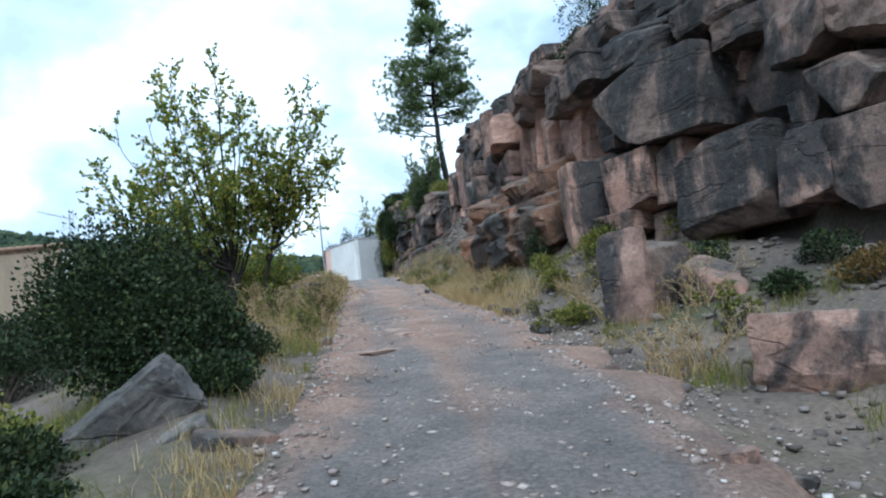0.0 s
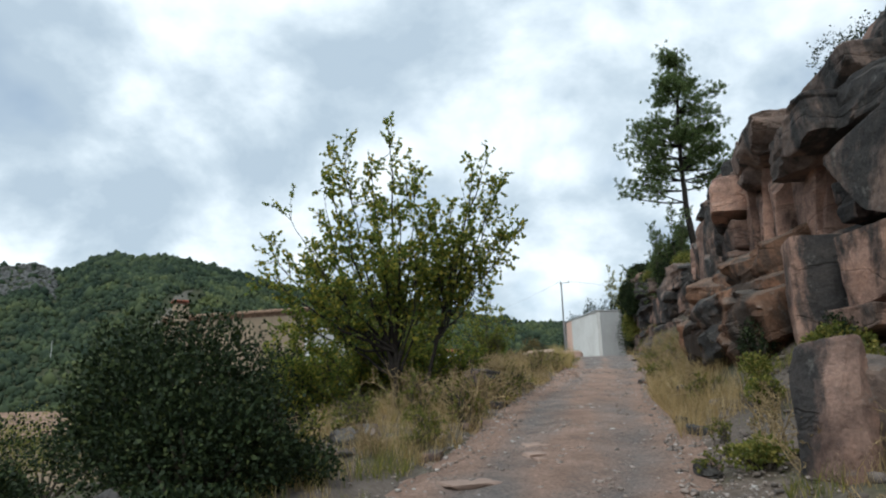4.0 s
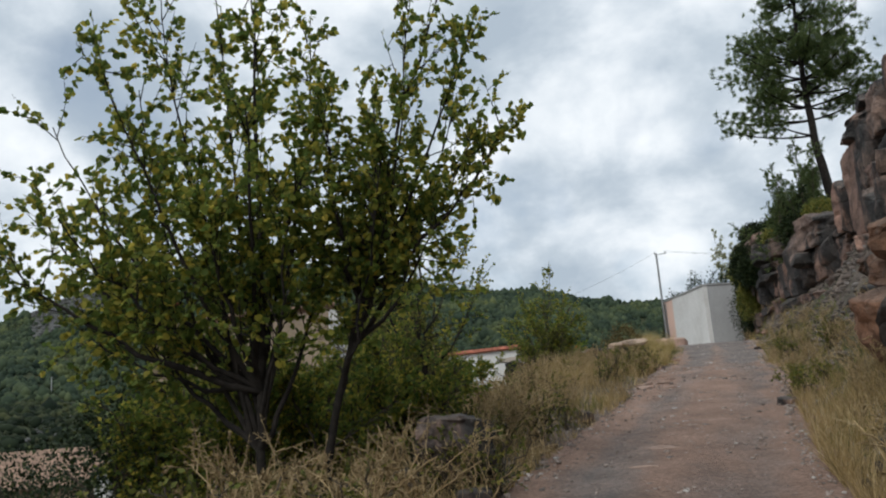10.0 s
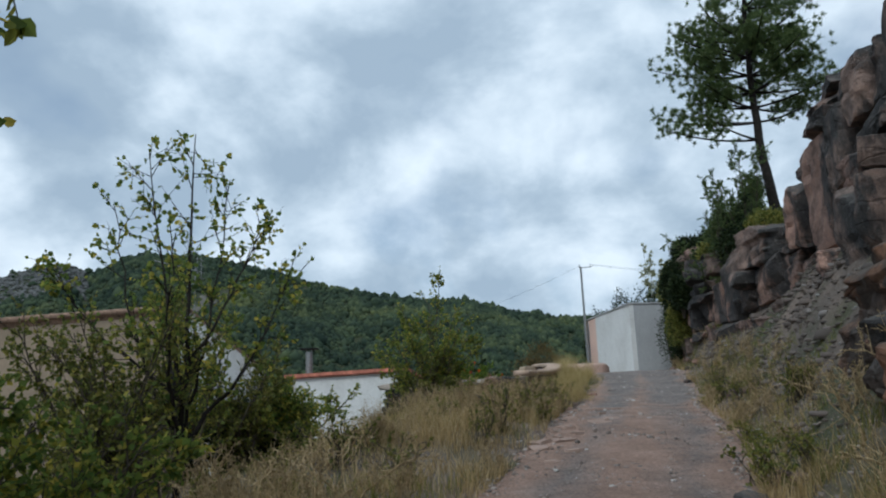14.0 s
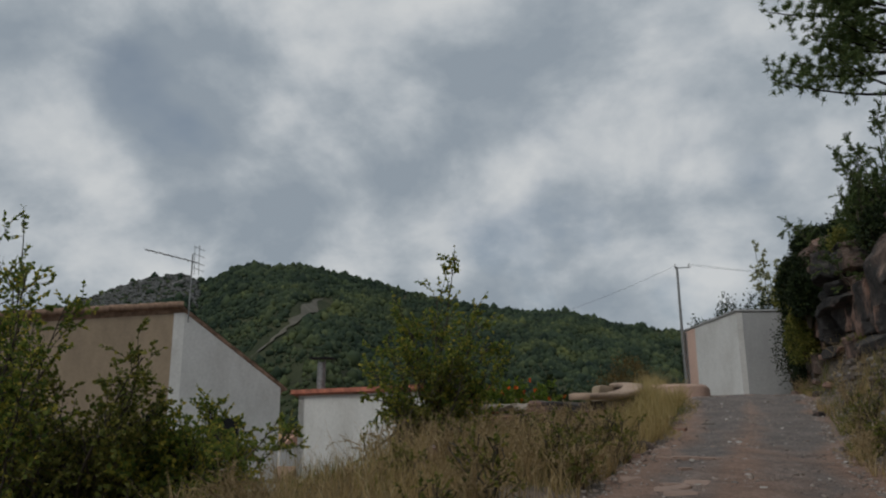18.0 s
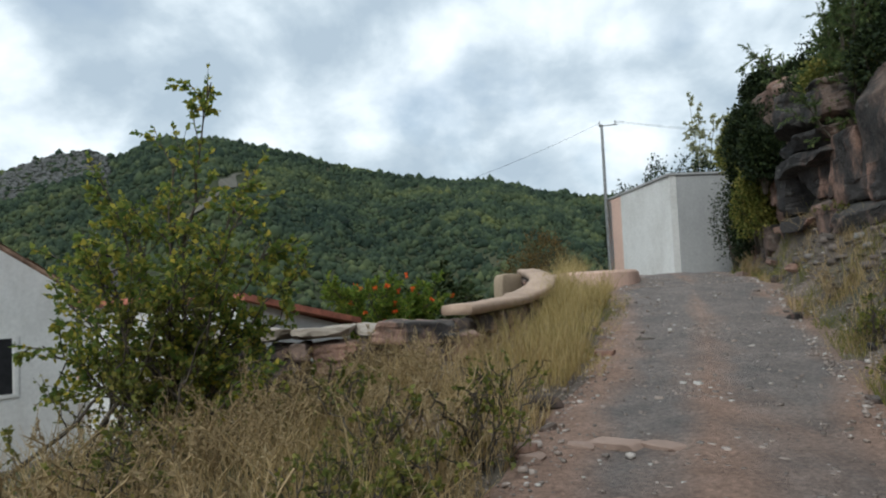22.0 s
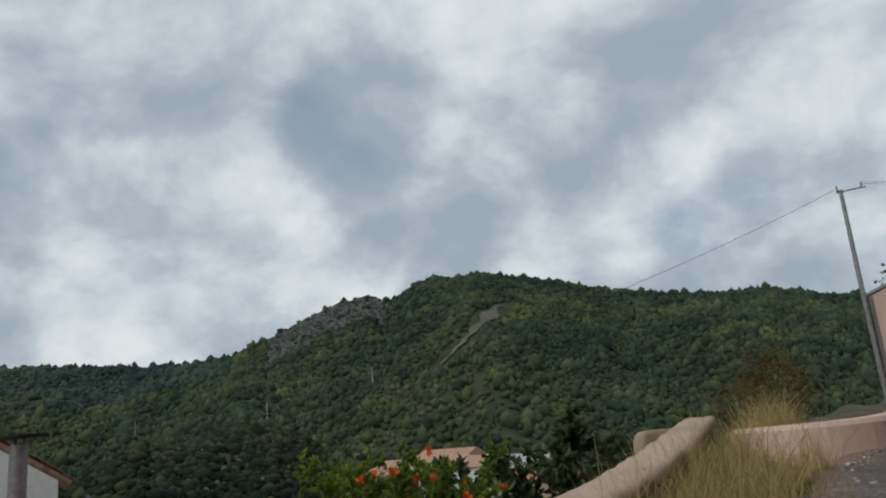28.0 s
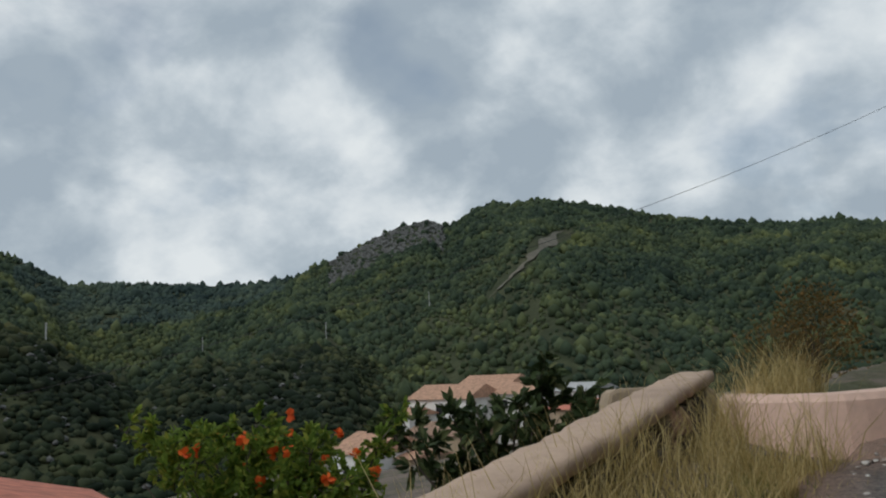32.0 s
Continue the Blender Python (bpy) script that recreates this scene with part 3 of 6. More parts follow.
def build_forest():
    rng = np.random.default_rng(11)
    n = 76000
    h = rng.uniform(-72, 14, n)
    r = np.sqrt(rng.uniform(95.0**2, 705.0**2, n))
    e = np.degrees(np.arctan2(hill_z(h, r) - 2.5, r))
    top = np.interp(h, SKY_H, SKY_E)
    # the pale scree scar, the bare rocky brow and the terraced clearings stay open
    line = -19.7 - (9.2 - e) * 1.12
    scar = (np.abs(h - line) < 0.75 + 0.7 * np.clip(e - 7.5, 0, 1) * (e < 9.0)) & (e > 4.3) & (e < 9.3)
    brow = (h > -37.5) & (h < -28.6) & (top - e < 1.9) & (rng.random(n) < 0.92)
    terrace = (np.sin(h * 0.9 + r * 0.03) > 0.75) & (r < 330) & (rng.random(n) < 0.6)
    track = (np.abs(e - 2.6 - 0.9 * np.sin(h * 0.35)) < 0.07) & (h > -34) & (h < -10)
    gap = (np.sin(h * 2.3 + e * 2.1) + np.sin(h * 1.1 - e * 3.7) > 1.55) & (rng.random(n) < 0.75)
    near = (r < 130) & (h > -20)
    keep = ~(scar | brow | terrace | near | track | gap)
    h, r = h[keep], r[keep]
    x, y = hill_xy(h, r)
    z = hill_z(h, r)
    size = (rng.gamma(3.4, 0.3, len(h)) + 0.12) * np.interp(r, [90, 250, 700], [0.7, 0.85, 1.2])
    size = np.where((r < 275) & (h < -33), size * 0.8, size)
    p = np.stack([x, y, z + size * 0.25], -1)
    shapes_far, shapes_near = [unit_blob(1, s) for s in range(8)], [unit_blob(2, s) for s in range(20, 26)]
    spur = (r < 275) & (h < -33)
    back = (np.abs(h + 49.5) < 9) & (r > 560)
    for name, sel, shapes, mat, label in (("far_forest", ~spur & ~back, shapes_far, FOREST, "mixed green pine woods covering the mountainside"), ("scrub_forest", spur, shapes_far, FOREST_DARK, "dark scrub on a terraced spur"), ("valley_forest", back, shapes_far, FOREST_HAZED, "woods at the head of the valley, coloured blue-green with distance haze")):
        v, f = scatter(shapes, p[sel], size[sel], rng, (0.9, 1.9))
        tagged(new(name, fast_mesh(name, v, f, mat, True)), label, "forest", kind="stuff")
    # low scrub between the trees of the spur
    n = 14000
    h = rng.uniform(-72, -30, n)
    r = rng.uniform(125, 285, n)
    open_ground = np.sin(h * 1.3 + 2) * np.sin(r * 0.07) > 0.55
    h, r = h[~open_ground], r[~open_ground]
    x, y = hill_xy(h, r)
    size = rng.gamma(5.0, 0.17, len(h))
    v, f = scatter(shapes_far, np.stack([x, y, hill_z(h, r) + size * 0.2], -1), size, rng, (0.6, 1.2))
    tagged(new("hill_scrub", fast_mesh("hill_scrub", v, f, FOREST_DARK, True)), "low dark scrub on a terraced spur", "forest", kind="stuff")
    # the pale scree scar down the mountain, laid just over the slope
    e = np.linspace(4.3, 9.2, 70)
    rr = np.linspace(150, 700, 500)
    rows = []
    for ei in e:
        hc = -19.7 - (9.2 - ei) * 1.12
        el = np.degrees(np.arctan2(hill_z(np.full(500, hc), rr) - 2.5, rr))
        ri = rr[np.argmax(el > ei)]
        w = (0.26 + 0.2 * np.clip(ei - 7.0, 0, 1)) * (0.85 + 0.3 * np.sin(ei * 6.1)) * np.clip((9.3 - ei) * 0.9, 0.1, 1)
        hs = hc + np.linspace(-w, w, 5) + 0.12 * np.sin(ei * 9)
        xx, yy = hill_xy(hs, ri)
        rows.append(np.stack([xx, yy, hill_z(hs, np.full(5, ri)) + 1.0], -1))
    v, f = sheet(np.stack(rows))
    tagged(new("scree_scar", fast_mesh("scree_scar", v, f, HILL_SCREE, True)), "pale stony scar running down the wooded mountain", "scree", kind="structure")
    # pale rocks that show on the spur and the brow
    h = np.concatenate([rng.uniform(-66, -36, 900), rng.uniform(-37.5, -28.6, 1300)])
    r = np.concatenate([rng.uniform(130, 235, 900), rng.uniform(570, 698, 1300)])
    keep = (r > 400) | (np.sin(h * 1.7) * np.sin(r * 0.11) > 0.25)
    h, r = h[keep], r[keep]
    x, y = hill_xy(h, r)
    size = rng.uniform(0.35, 1.0, len(h)) * np.where(r > 400, 2.3, 0.9)
    v, f = scatter([unit_blob(1, s) for s in range(40, 44)], np.stack([x, y, hill_z(h, r) + 0.4], -1), size, rng, (0.5, 0.9))
    tagged(new("hill_rocks", fast_mesh("hill_rocks", v, f, HILL_ROCK, False)), "pale rocks scattered on the mountainside", "rock", kind="stuff")


build_forest()


# ---- rocks ----


def vnoise(p, seed):
    """Smooth lattice noise, -1 to 1."""
    i = np.floor(p).astype(np.int64)
    f = p - i
    f = f * f * (3 - 2 * f)
    def corner(a, b, c):
        n = (i[:, 0] + a) * 374761393 + (i[:, 1] + b) * 668265263 + (i[:, 2] + c) * 1440662683 + seed * 974634777
        n = (n ^ (n >> 13)) * 1274126177
        return ((n ^ (n >> 16)) & 0xFFFF) / 32767.5 - 1
    out = 0
    for a in (0, 1):
        for b in (0, 1):
            for c in (0, 1):
                w = (f[:, 0] if a else 1 - f[:, 0]) * (f[:, 1] if b else 1 - f[:, 1]) * (f[:, 2] if c else 1 - f[:, 2])
                out = out + w * corner(a, b, c)
    return out


def rock_arrays(sx, sy, sz, seed, n=7, boxy=14.0, rough=0.05, cuts=5, strata=0.0):
    """A broken stone block: a skewed box with knocked-off corners, flat fractures, bedding grooves and an uneven skin."""
    rng = np.random.default_rng(seed)
    t = np.linspace(-1, 1, n)
    t = np.sign(t) * np.abs(t) ** 0.8
    vs, fs, base = [], [], 0
    for ax in range(3):
        for sg in (-1, 1):
            a, b = np.meshgrid(t, t)
            q = np.empty((n, n, 3))
            q[..., ax], q[..., (ax + 1) % 3], q[..., (ax + 2) % 3] = sg, a, b
            idx = np.arange(n * n).reshape(n, n) + base
            f = np.stack([idx[:-1, :-1], idx[:-1, 1:], idx[1:, 1:], idx[1:, :-1]], -1).reshape(-1, 4)
            fs.append(f if sg > 0 else f[:, ::-1])
            vs.append(q.reshape(-1, 3))
            base += n * n
    v, f = np.concatenate(vs), np.concatenate(fs)
    key = np.round(v * 500).astype(int)
    _, first, inv = np.unique(key, axis=0, return_index=True, return_inverse=True)
    f = inv.reshape(-1)[f]
    v = v[first]
    v = v / (np.abs(v) ** boxy).sum(1, keepdims=True) ** (1 / boxy)
    sk = rng.uniform(-1, 1, 6) * (0.06 if boxy > 15 else 0.13)
    v = v + np.stack([sk[0] * v[:, 1] + sk[1] * v[:, 2], sk[2] * v[:, 2] + sk[3] * v[:, 0], 0.6 * (sk[4] * v[:, 0] + sk[5] * v[:, 1])], -1)
    for _ in range(cuts):
        d = rng.normal(0, 1, 3)
        d /= np.linalg.norm(d)
        k = rng.uniform(0.62, 0.88) * np.abs(d).sum()
        v = v - np.clip(v @ d - k, 0, None)[:, None] * d
    half = np.array([sx, sy, sz]) / 2
    w = v * half
    m = float(np.sort(half)[1])
    o = rng.uniform(0, 50, 3)
    move = np.zeros_like(w)
    for fr, amp in ((1.1 / max(m, 0.06), 0.75), (2.7 / max(m, 0.06), 0.55), (6.3 / max(m, 0.06), 0.4)):
        step = np.stack([vnoise(w * fr * np.array([1, 1, 1.6]) + o + 17 * c, seed + c) for c in range(3)], -1)
        move += amp * (0.35 * step + 0.65 * np.round(step * 2.2) / 2.2)
    w = w + move * rough * m * 1.6 * np.array([1, 1, 0.7])
    if strata:
        # bedding grooves that come and go, and layers that stand in or out
        tilt = rng.normal(0, 0.06, 2)
        level = w[:, 2] + w[:, 0] * tilt[0] + w[:, 1] * tilt[1] + 0.04 * vnoise(w * 2.0 + o, seed + 7)
        edges = np.cumsum(rng.uniform(0.25, 0.85, 30)) - sz / 2 - 0.1
        layer = rng.uniform(-1, 1, 31)[np.searchsorted(edges, level)]
        dist = np.abs(level[:, None] - edges[None]).min(1)
        groove = np.exp(-((dist / 0.035) ** 2)) * np.clip(vnoise(w * 1.3 + o, seed + 9) + 0.35, 0, 1)
        push = strata * (layer - 1.6 * groove)
        w[:, :2] *= 1 + (push / np.maximum(np.hypot(w[:, 0], w[:, 1]), 0.1))[:, None]
    return w, f


def rock_data(name, size, seed, mat, n=9, boxy=14.0, rough=0.05, cuts=5, strata=0.0):
    v, f = rock_arrays(*size, seed, n, boxy, rough, cuts, strata)
    me = fast_mesh(name, v, f, mat, True)
    try:
        me.set_sharp_from_angle(angle=radians(20))
    except AttributeError:
        pass
    return me


def rock(name, x, y, z, size, seed, mat, label, rot=(0, 0, 0), n=11, boxy=9.0, rough=0.05, cuts=9, group=""):
    ob = new(name, rock_data(name, size, seed, mat, n, boxy, rough, cuts, 0.0))
    ob.matrix_world = pose(x, y, z, *rot)
    return tagged(ob, label, "rock", group)


def build_cliff():
    rng = np.random.default_rng(21)
    cliff = tagged(thing("rock_face", 0, 0, 0, "layered red sandstone cliff with dark weathered blocks", "cliff"), kind="structure")
    fy = np.arange(-8, 42.5, 0.05)
    fx = face_x(fy)
    arc = np.concatenate([[0], np.cumsum(np.hypot(np.diff(fx), np.diff(fy)))])
    seed = 100
    def place(u, z, off, size, mat, n=8, boxy=7.0, rough=0.03, cuts=3, tilt=2.0, strata=0.035):
        nonlocal seed
        seed += 1
        y = float(np.interp(u, arc, fy))
        x = float(face_x(y))
        dx = float(face_x(y + 0.5) - face_x(y - 0.5))
        ang = math.degrees(math.atan2(-dx, 1.0))
        ob = part("rock_block", rock_data("rock_block", size, seed, mat, n, boxy, rough, cuts, strata), cliff)
        nrm = Vector((1.0, -dx, 0)).normalized()
        ob.matrix_world = pose(x + nrm.x * off, y + nrm.y * off, z, rng.normal(0, tilt), rng.normal(0, tilt), ang + rng.normal(0, 4))
        return ob
    joints = np.random.default_rng(22)
    def block(y0, y1, z0, z1, proud, mat, n=24, rough=0.026, cuts=5, depth=1.3, strata=0.012, split=2.5):
        """A block of the face between two places along it and two heights, standing proud by so much."""
        # a wide or tall block breaks along a joint, and its pieces stand a little in and out
        wide, tall = y1 - y0, z1 - z0
        if max(wide, tall) > split and y1 < 14:
            cut = joints.uniform(0.36, 0.64)
            back = joints.uniform(-0.1, 0.07)
            if wide > tall * 1.1:
                cy = y0 + wide * cut
                block(y0, cy, z0, z1, proud, mat, n, rough, cuts, depth, strata, split)
                block(cy, y1, z0, z1, proud + back, mat, n, rough, cuts, depth, strata, split)
            else:
                cz = z0 + tall * cut
                block(y0, y1, z0, cz, proud + back, mat, n, rough, cuts, depth, strata, split)
                block(y0, y1, cz, z1, proud, mat, n, rough, cuts, depth, strata, split)
            return
        u0, u1 = np.interp([y0, y1], fy, arc)
        place((u0 + u1) / 2, (z0 + z1) / 2, depth / 2 - proud, (depth, u1 - u0 - 0.025, z1 - z0 - 0.018), mat, min(n, 18), 44.0, rough, cuts, 1.2, strata)
    # the near face, block by block
    for b in ((7.75, 8.75, 1.1, 2.78, 0.3, ROCK), (5.05, 7.4, 2.68, 4.05, 0.22, ROCK_GREY), (6.4, 7.75, 1.62, 2.68, 0.1, ROCK), (5.75, 6.4, 1.62, 2.66, 0.04, ROCK), (4.0, 5.7, 1.0, 2.38, 0.32, ROCK_GREY), (6.85, 7.9, 1.25, 1.66, 0.22, ROCK), (11.5, 12.05, 2.7, 4.9, 0.16, ROCK), (11.0, 11.47, 2.7, 4.4, 0.04, ROCK), (10.45, 10.95, 2.5, 4.6, 0.12, ROCK), (9.9, 10.42, 2.5, 4.3, 0.0, ROCK), (10.9, 12.2, 4.92, 5.35, 0.28, ROCK_GREY), (10.95, 11.5, 4.42, 4.9, 0.3, ROCK_GREY), (8.7, 9.9, 2.4, 4.5, -0.32, ROCK)):
        block(*b)
    for b in ((9.4, 10.9, 4.62, 5.3, 0.38, ROCK_GREY), (7.3, 9.5, 4.0, 4.72, 0.14, ROCK_GREY), (5.0, 7.4, 4.07, 4.8, -0.08, ROCK_GREY), (3.95, 5.0, 3.7, 4.35, -0.1, ROCK_GREY), (5.5, 7.0, 4.82, 5.6, -0.4, ROCK_GREY), (4.3, 5.5, 4.4, 5.2, -0.3, ROCK_GREY), (2.9, 3.85, 3.0, 4.6, 0.12, ROCK_GREY), (2.0, 2.9, 2.8, 4.4, 0.1, ROCK_GREY)):
        block(*b, rough=0.05, cuts=7, strata=0.03, split=1.7)
    for b in ((3.85, 5.0, 2.4, 3.7, -0.55, ROCK_GREY), (2.2, 3.35, 2.1, 2.8, 0.1, ROCK_GREY), (3.1, 3.85, 1.1, 2.1, 0.22, ROCK), (2.2, 3.1, 0.9, 2.08, 0.1, ROCK_GREY), (3.75, 4.05, 1.3, 2.3, -0.3, ROCK), (3.4, 3.9, 2.12, 3.0, -0.2, ROCK_GREY), (8.85, 10.2, 1.3, 2.4, -0.1, ROCK_GREY), (10.2, 11.8, 1.5, 2.7, 0.0, ROCK), (5.6, 6.8, 0.9, 1.6, -0.15, ROCK_GREY), (2.0, 4.0, 4.5, 5.5, -0.35, ROCK_GREY), (7.2, 9.2, 4.75, 5.4, -0.5, ROCK_GREY)):
        block(*b)
    # the low cliff by the hut: a tall corner with blocks stepping away from it
    for b in ((37.5, 39.7, 4.0, 7.3, 0.45, ROCK_GREY), (36.0, 37.5, 5.3, 7.1, 0.5, ROCK_GREY), (34.6, 37.3, 4.0, 5.3, 0.35, ROCK), (33.4, 34.5, 4.1, 5.2, 0.36, ROCK), (32.3, 33.35, 4.3, 5.35, 0.3, ROCK), (31.0, 32.25, 4.2, 5.3, 0.34, ROCK), (32.4, 34.4, 3.75, 4.08, 0.42, ROCK), (29.4, 31.0, 4.2, 6.1, 0.35, ROCK_GREY), (33.4, 35.9, 5.35, 6.0, 0.0, ROCK_GREY), (27.6, 29.4, 4.3, 5.6, 0.3, ROCK)):
        block(*b, rough=0.045, cuts=9)
    # the rest of the face in uneven courses; behind the near blocks they stand well back
    u = 0.0
    while u < arc[-1] - 1:
        y = float(np.interp(u, arc, fy))
        w = rng.uniform(0.9, 2.2) if y < 27 else rng.uniform(1.0, 2.6)
        y = float(np.interp(u + w / 2, arc, fy))
        top = float(np.interp(y, FACE_Y, FACE_TOP)) + rng.uniform(-0.3, 0.3)
        z = gz(float(face_x(y)) - 0.3, y) - 0.35
        step = rng.uniform(-0.24, 0.2)
        set_back = 0.75 if 1.9 < y < 11.9 else 0.0
        while z < top - 0.2:
            upper = z > top - 1.5
            h = rng.choice([0.35, 0.5, 0.8, 1.1] if upper or y > 27 else [0.6, 1.0, 1.5, 2.2])
            h = min(h, top - z + 0.25)
            cutn = 1 if w < 1.3 else rng.choice([1, 2, 2])
            share = rng.dirichlet(np.ones(cutn) * 4) * w
            at = u
            lean = max(0.0, z - top + 2.0) * (0.25 if y < 27 else 0.1)
            for wi in share:
                mat = ROCK_GREY if rng.random() < (0.8 if upper else 0.2 if y < 27 else 0.6) else ROCK
                place(at + wi / 2, z + h / 2, 0.55 + step + lean + set_back + rng.normal(0, 0.1), (rng.uniform(1.3, 1.8), wi - 0.02, h - 0.012), mat, 14, rng.uniform(14, 30), 0.07 if upper else 0.05, 9 if upper else 6, 1.6, 0.05 if upper else 0.03)
                at += wi
            z += h
            step += rng.normal(0, 0.12)
        u += w
    # set-back ledges above
    for k in range(150):
        u = rng.uniform(1, arc[-1] - 1)
        y = float(np.interp(u, arc, fy))
        off = rng.uniform(1.1, 4.2) if y < 26 else rng.uniform(0.9, 2.4)
        h = rng.uniform(0.4, 1.0)
        place(u, gz(float(face_x(y)) + off, y) + h * 0.08, off, (rng.uniform(0.9, 1.8), rng.uniform(0.9, 2.6), h), ROCK_GREY if rng.random() < 0.8 else ROCK, 10, 9.0, 0.06, 10, 6, 0.06)
    # the low bench of brown rock beside the track, in overhanging tilted layers
    for k in range(70):
        y = rng.uniform(9.6, 18.5)
        t = rng.uniform(0.12, 1) ** 0.8
        edge = float(mid_x(y)) + HALF + np.interp(y, [9.5, 11, 16, 18.5], [1.9, 1.25, 1.4, 2.2])
        x = edge + t * (float(face_x(y)) + 0.3 - edge)
        s = rng.uniform(0.5, 1.15)
        seed += 1
        ob = part("rock_block", rock_data("rock_block", (s * 1.5, s * 1.6, s * 0.75), seed, BROWN_ROCK if rng.random() < 0.8 else ROCK_GREY, 12, 10.0, 0.07, 10, 0.03), cliff)
        ob.matrix_world = pose(x, y, float(road_z(y)) + 0.75 + 1.9 * t + rng.uniform(-0.25, 0.2), rng.normal(4, 7), rng.normal(-20, 7), rng.uniform(-25, 15))
    for y, dx, zz, size in ((13.6, 1.45, 1.15, (1.5, 2.0, 0.85)), (12.3, 1.3, 0.7, (1.1, 1.5, 0.8)), (15.2, 1.7, 1.2, (1.5, 1.9, 0.8)), (14.2, 1.75, 1.85, (1.7, 2.4, 0.5)), (11.2, 1.35, 0.55, (0.9, 1.2, 0.7)), (16.4, 1.8, 1.0, (1.3, 1.4, 0.7)), (12.8, 1.9, 1.6, (1.4, 1.7, 0.6)), (11.6, 1.9, 1.3, (1.2, 1.4, 0.6)), (10.4, 2.0, 0.9, (1.0, 1.2, 0.7))):
        seed += 1
        ob = part("rock_block", rock_data("rock_block", size, seed, BROWN_ROCK, 20, 10.0, 0.07, 10, 0.04), cliff, "brown overhanging rock")
        ob.matrix_world = pose(float(mid_x(y)) + HALF + dx + 0.32, y, float(road_z(y)) + zz, rng.normal(5, 4), -16 + rng.normal(0, 4), rng.uniform(-18, 8))


build_cliff()


def build_loose_rocks():
    rock("boulder", 3.84, 1.05, -0.64, (1.5, 1.15, 0.92), 3, ROCK, "large flat-topped pink sandstone boulder fallen beside the track", (3, 4, 20), 20, 40, 0.03, 4)
    rock("standing_slab", 3.66, 4.08, 0.36, (0.34, 0.62, 1.3), 8, ROCK, "upright pink sandstone slab leaning against the bank", (-6, 9, 24), 18, 22, 0.035, 9)
    rock("boulder", 4.12, 4.25, 0.3, (0.72, 0.8, 1.05), 12, ROCK_GREY, "dark sandstone boulder behind an upright slab", (12, -14, 40), 16, 14, 0.05, 12)
    rock("boulder", 4.62, 3.75, 0.16, (0.8, 1.0, 0.62), 14, ROCK, "pointed red sandstone boulder on the scree", (22, -18, 30), 15, 12, 0.07, 12)
    rock("slab_rock", -2.02, 2.45, -0.5, (1.3, 0.42, 0.5), 17, ROCK_SLAB, "long grey slab of rock tilted up under the oak bush", (18, -35, -12), 20, 26, 0.07, 8)
    rock("slab_rock", -1.78, 1.85, -0.66, (0.95, 0.4, 0.24), 18, ROCK_SLAB, "smaller grey slab leaning on a larger one", (10, -26, -6), 14, 22, 0.04, 5)
    rock("stone", -1.25, 1.5, -0.62, (0.55, 0.35, 0.28), 19, ROCK, "pale broken stone at the edge of the track", (5, 8, 20))
    rock("stone", -0.62, 6.9, 0.12, (0.6, 0.5, 0.42), 23, ROCK_GREY, "grey rounded stone in the dry grass", (12, -14, 30))
    rock("stone", -0.75, 6.1, -0.02, (0.5, 0.35, 0.25), 29, ROCK, "small reddish stone in the dry grass", (5, 4, 70))
    rock("stone", 1.12, 11.6, 0.95, (0.7, 0.45, 0.55), 31, ROCK_GREY, "weathered grey rock below the poplar", (4, 6, 15), 16, 7, 0.1, 9)
    rock("stone", 2.55, 22.3, 1.72, (0.75, 0.6, 0.6), 37, ROCK, "brown pointed stone in the verge grass", (10, 20, 35), 12, 4, 0.05, 7)
    rng = np.random.default_rng(41)
    for k in range(46):
        y = rng.uniform(-2, 38)
        left = rng.random() < 0.3
        y = y - 6.0 if left and 31.2 < y < 32.8 else y
        off = HALF + rng.uniform(-0.15, 0.9 if not left else 0.25)
        x = float(mid_x(y)) + (-off if left else off)
        s = rng.uniform(0.08, 0.24)
        rock("stone", x, y, gz(x, y) + s * 0.18, (s * 1.5, s * 1.1, s * 0.7), 500 + k, ROCK if rng.random() < 0.6 else ROCK_GREY, "loose sandstone lump at the side of the track", (rng.normal(0, 10), rng.normal(0, 10), rng.uniform(0, 180)), 6, 9, 0.05, 8, "loose stones along the track")
    for k in range(26):
        y = rng.uniform(18.0, 24.5) if k < 20 else rng.uniform(3.0, 14.0)
        x = float(mid_x(y)) + (rng.uniform(-1.3, -0.3) if k < 20 else rng.uniform(-0.4, 0.3))
        s = rng.uniform(0.1, 0.25)
        rock("bedded_stone", x, y, float(road_z(y)) + 0.022, (s * 1.5, s, 0.06), 700 + k, BED_STONE, "flat pink stone bedded in the surface of the track", (rng.normal(0, 2), rng.normal(0, 2), rng.uniform(0, 180)), 9, 10, 0.05, 8, "bedded stones of the track")
    rock("bedded_stone", 0.62, 4.7, float(road_z(4.7)) + 0.02, (0.55, 0.4, 0.07), 740, BED_STONE, "pale flat stone bedded in the surface of the track", (0, 0, 20), 11, 14, 0.05, 8, "bedded stones of the track")
    # gravel
    n = 26000
    y = rng.uniform(-3, 40, n)
    lane = rng.random(n)
    s = np.where(lane < 0.3, rng.normal(0, 0.22, n), np.where(lane < 0.72, HALF - 0.15 + np.abs(rng.normal(0, 0.55, n)), np.where(lane < 0.85, -HALF + rng.normal(0, 0.2, n), rng.uniform(-HALF, HALF, n))))
    x = mid_x(y) + s
    size = rng.gamma(1.4, 0.0046, n) + 0.004
    z = np.where(np.abs(s) < HALF, road_z(y) + 0.03, ground_z(x, y)) + size * 0.15
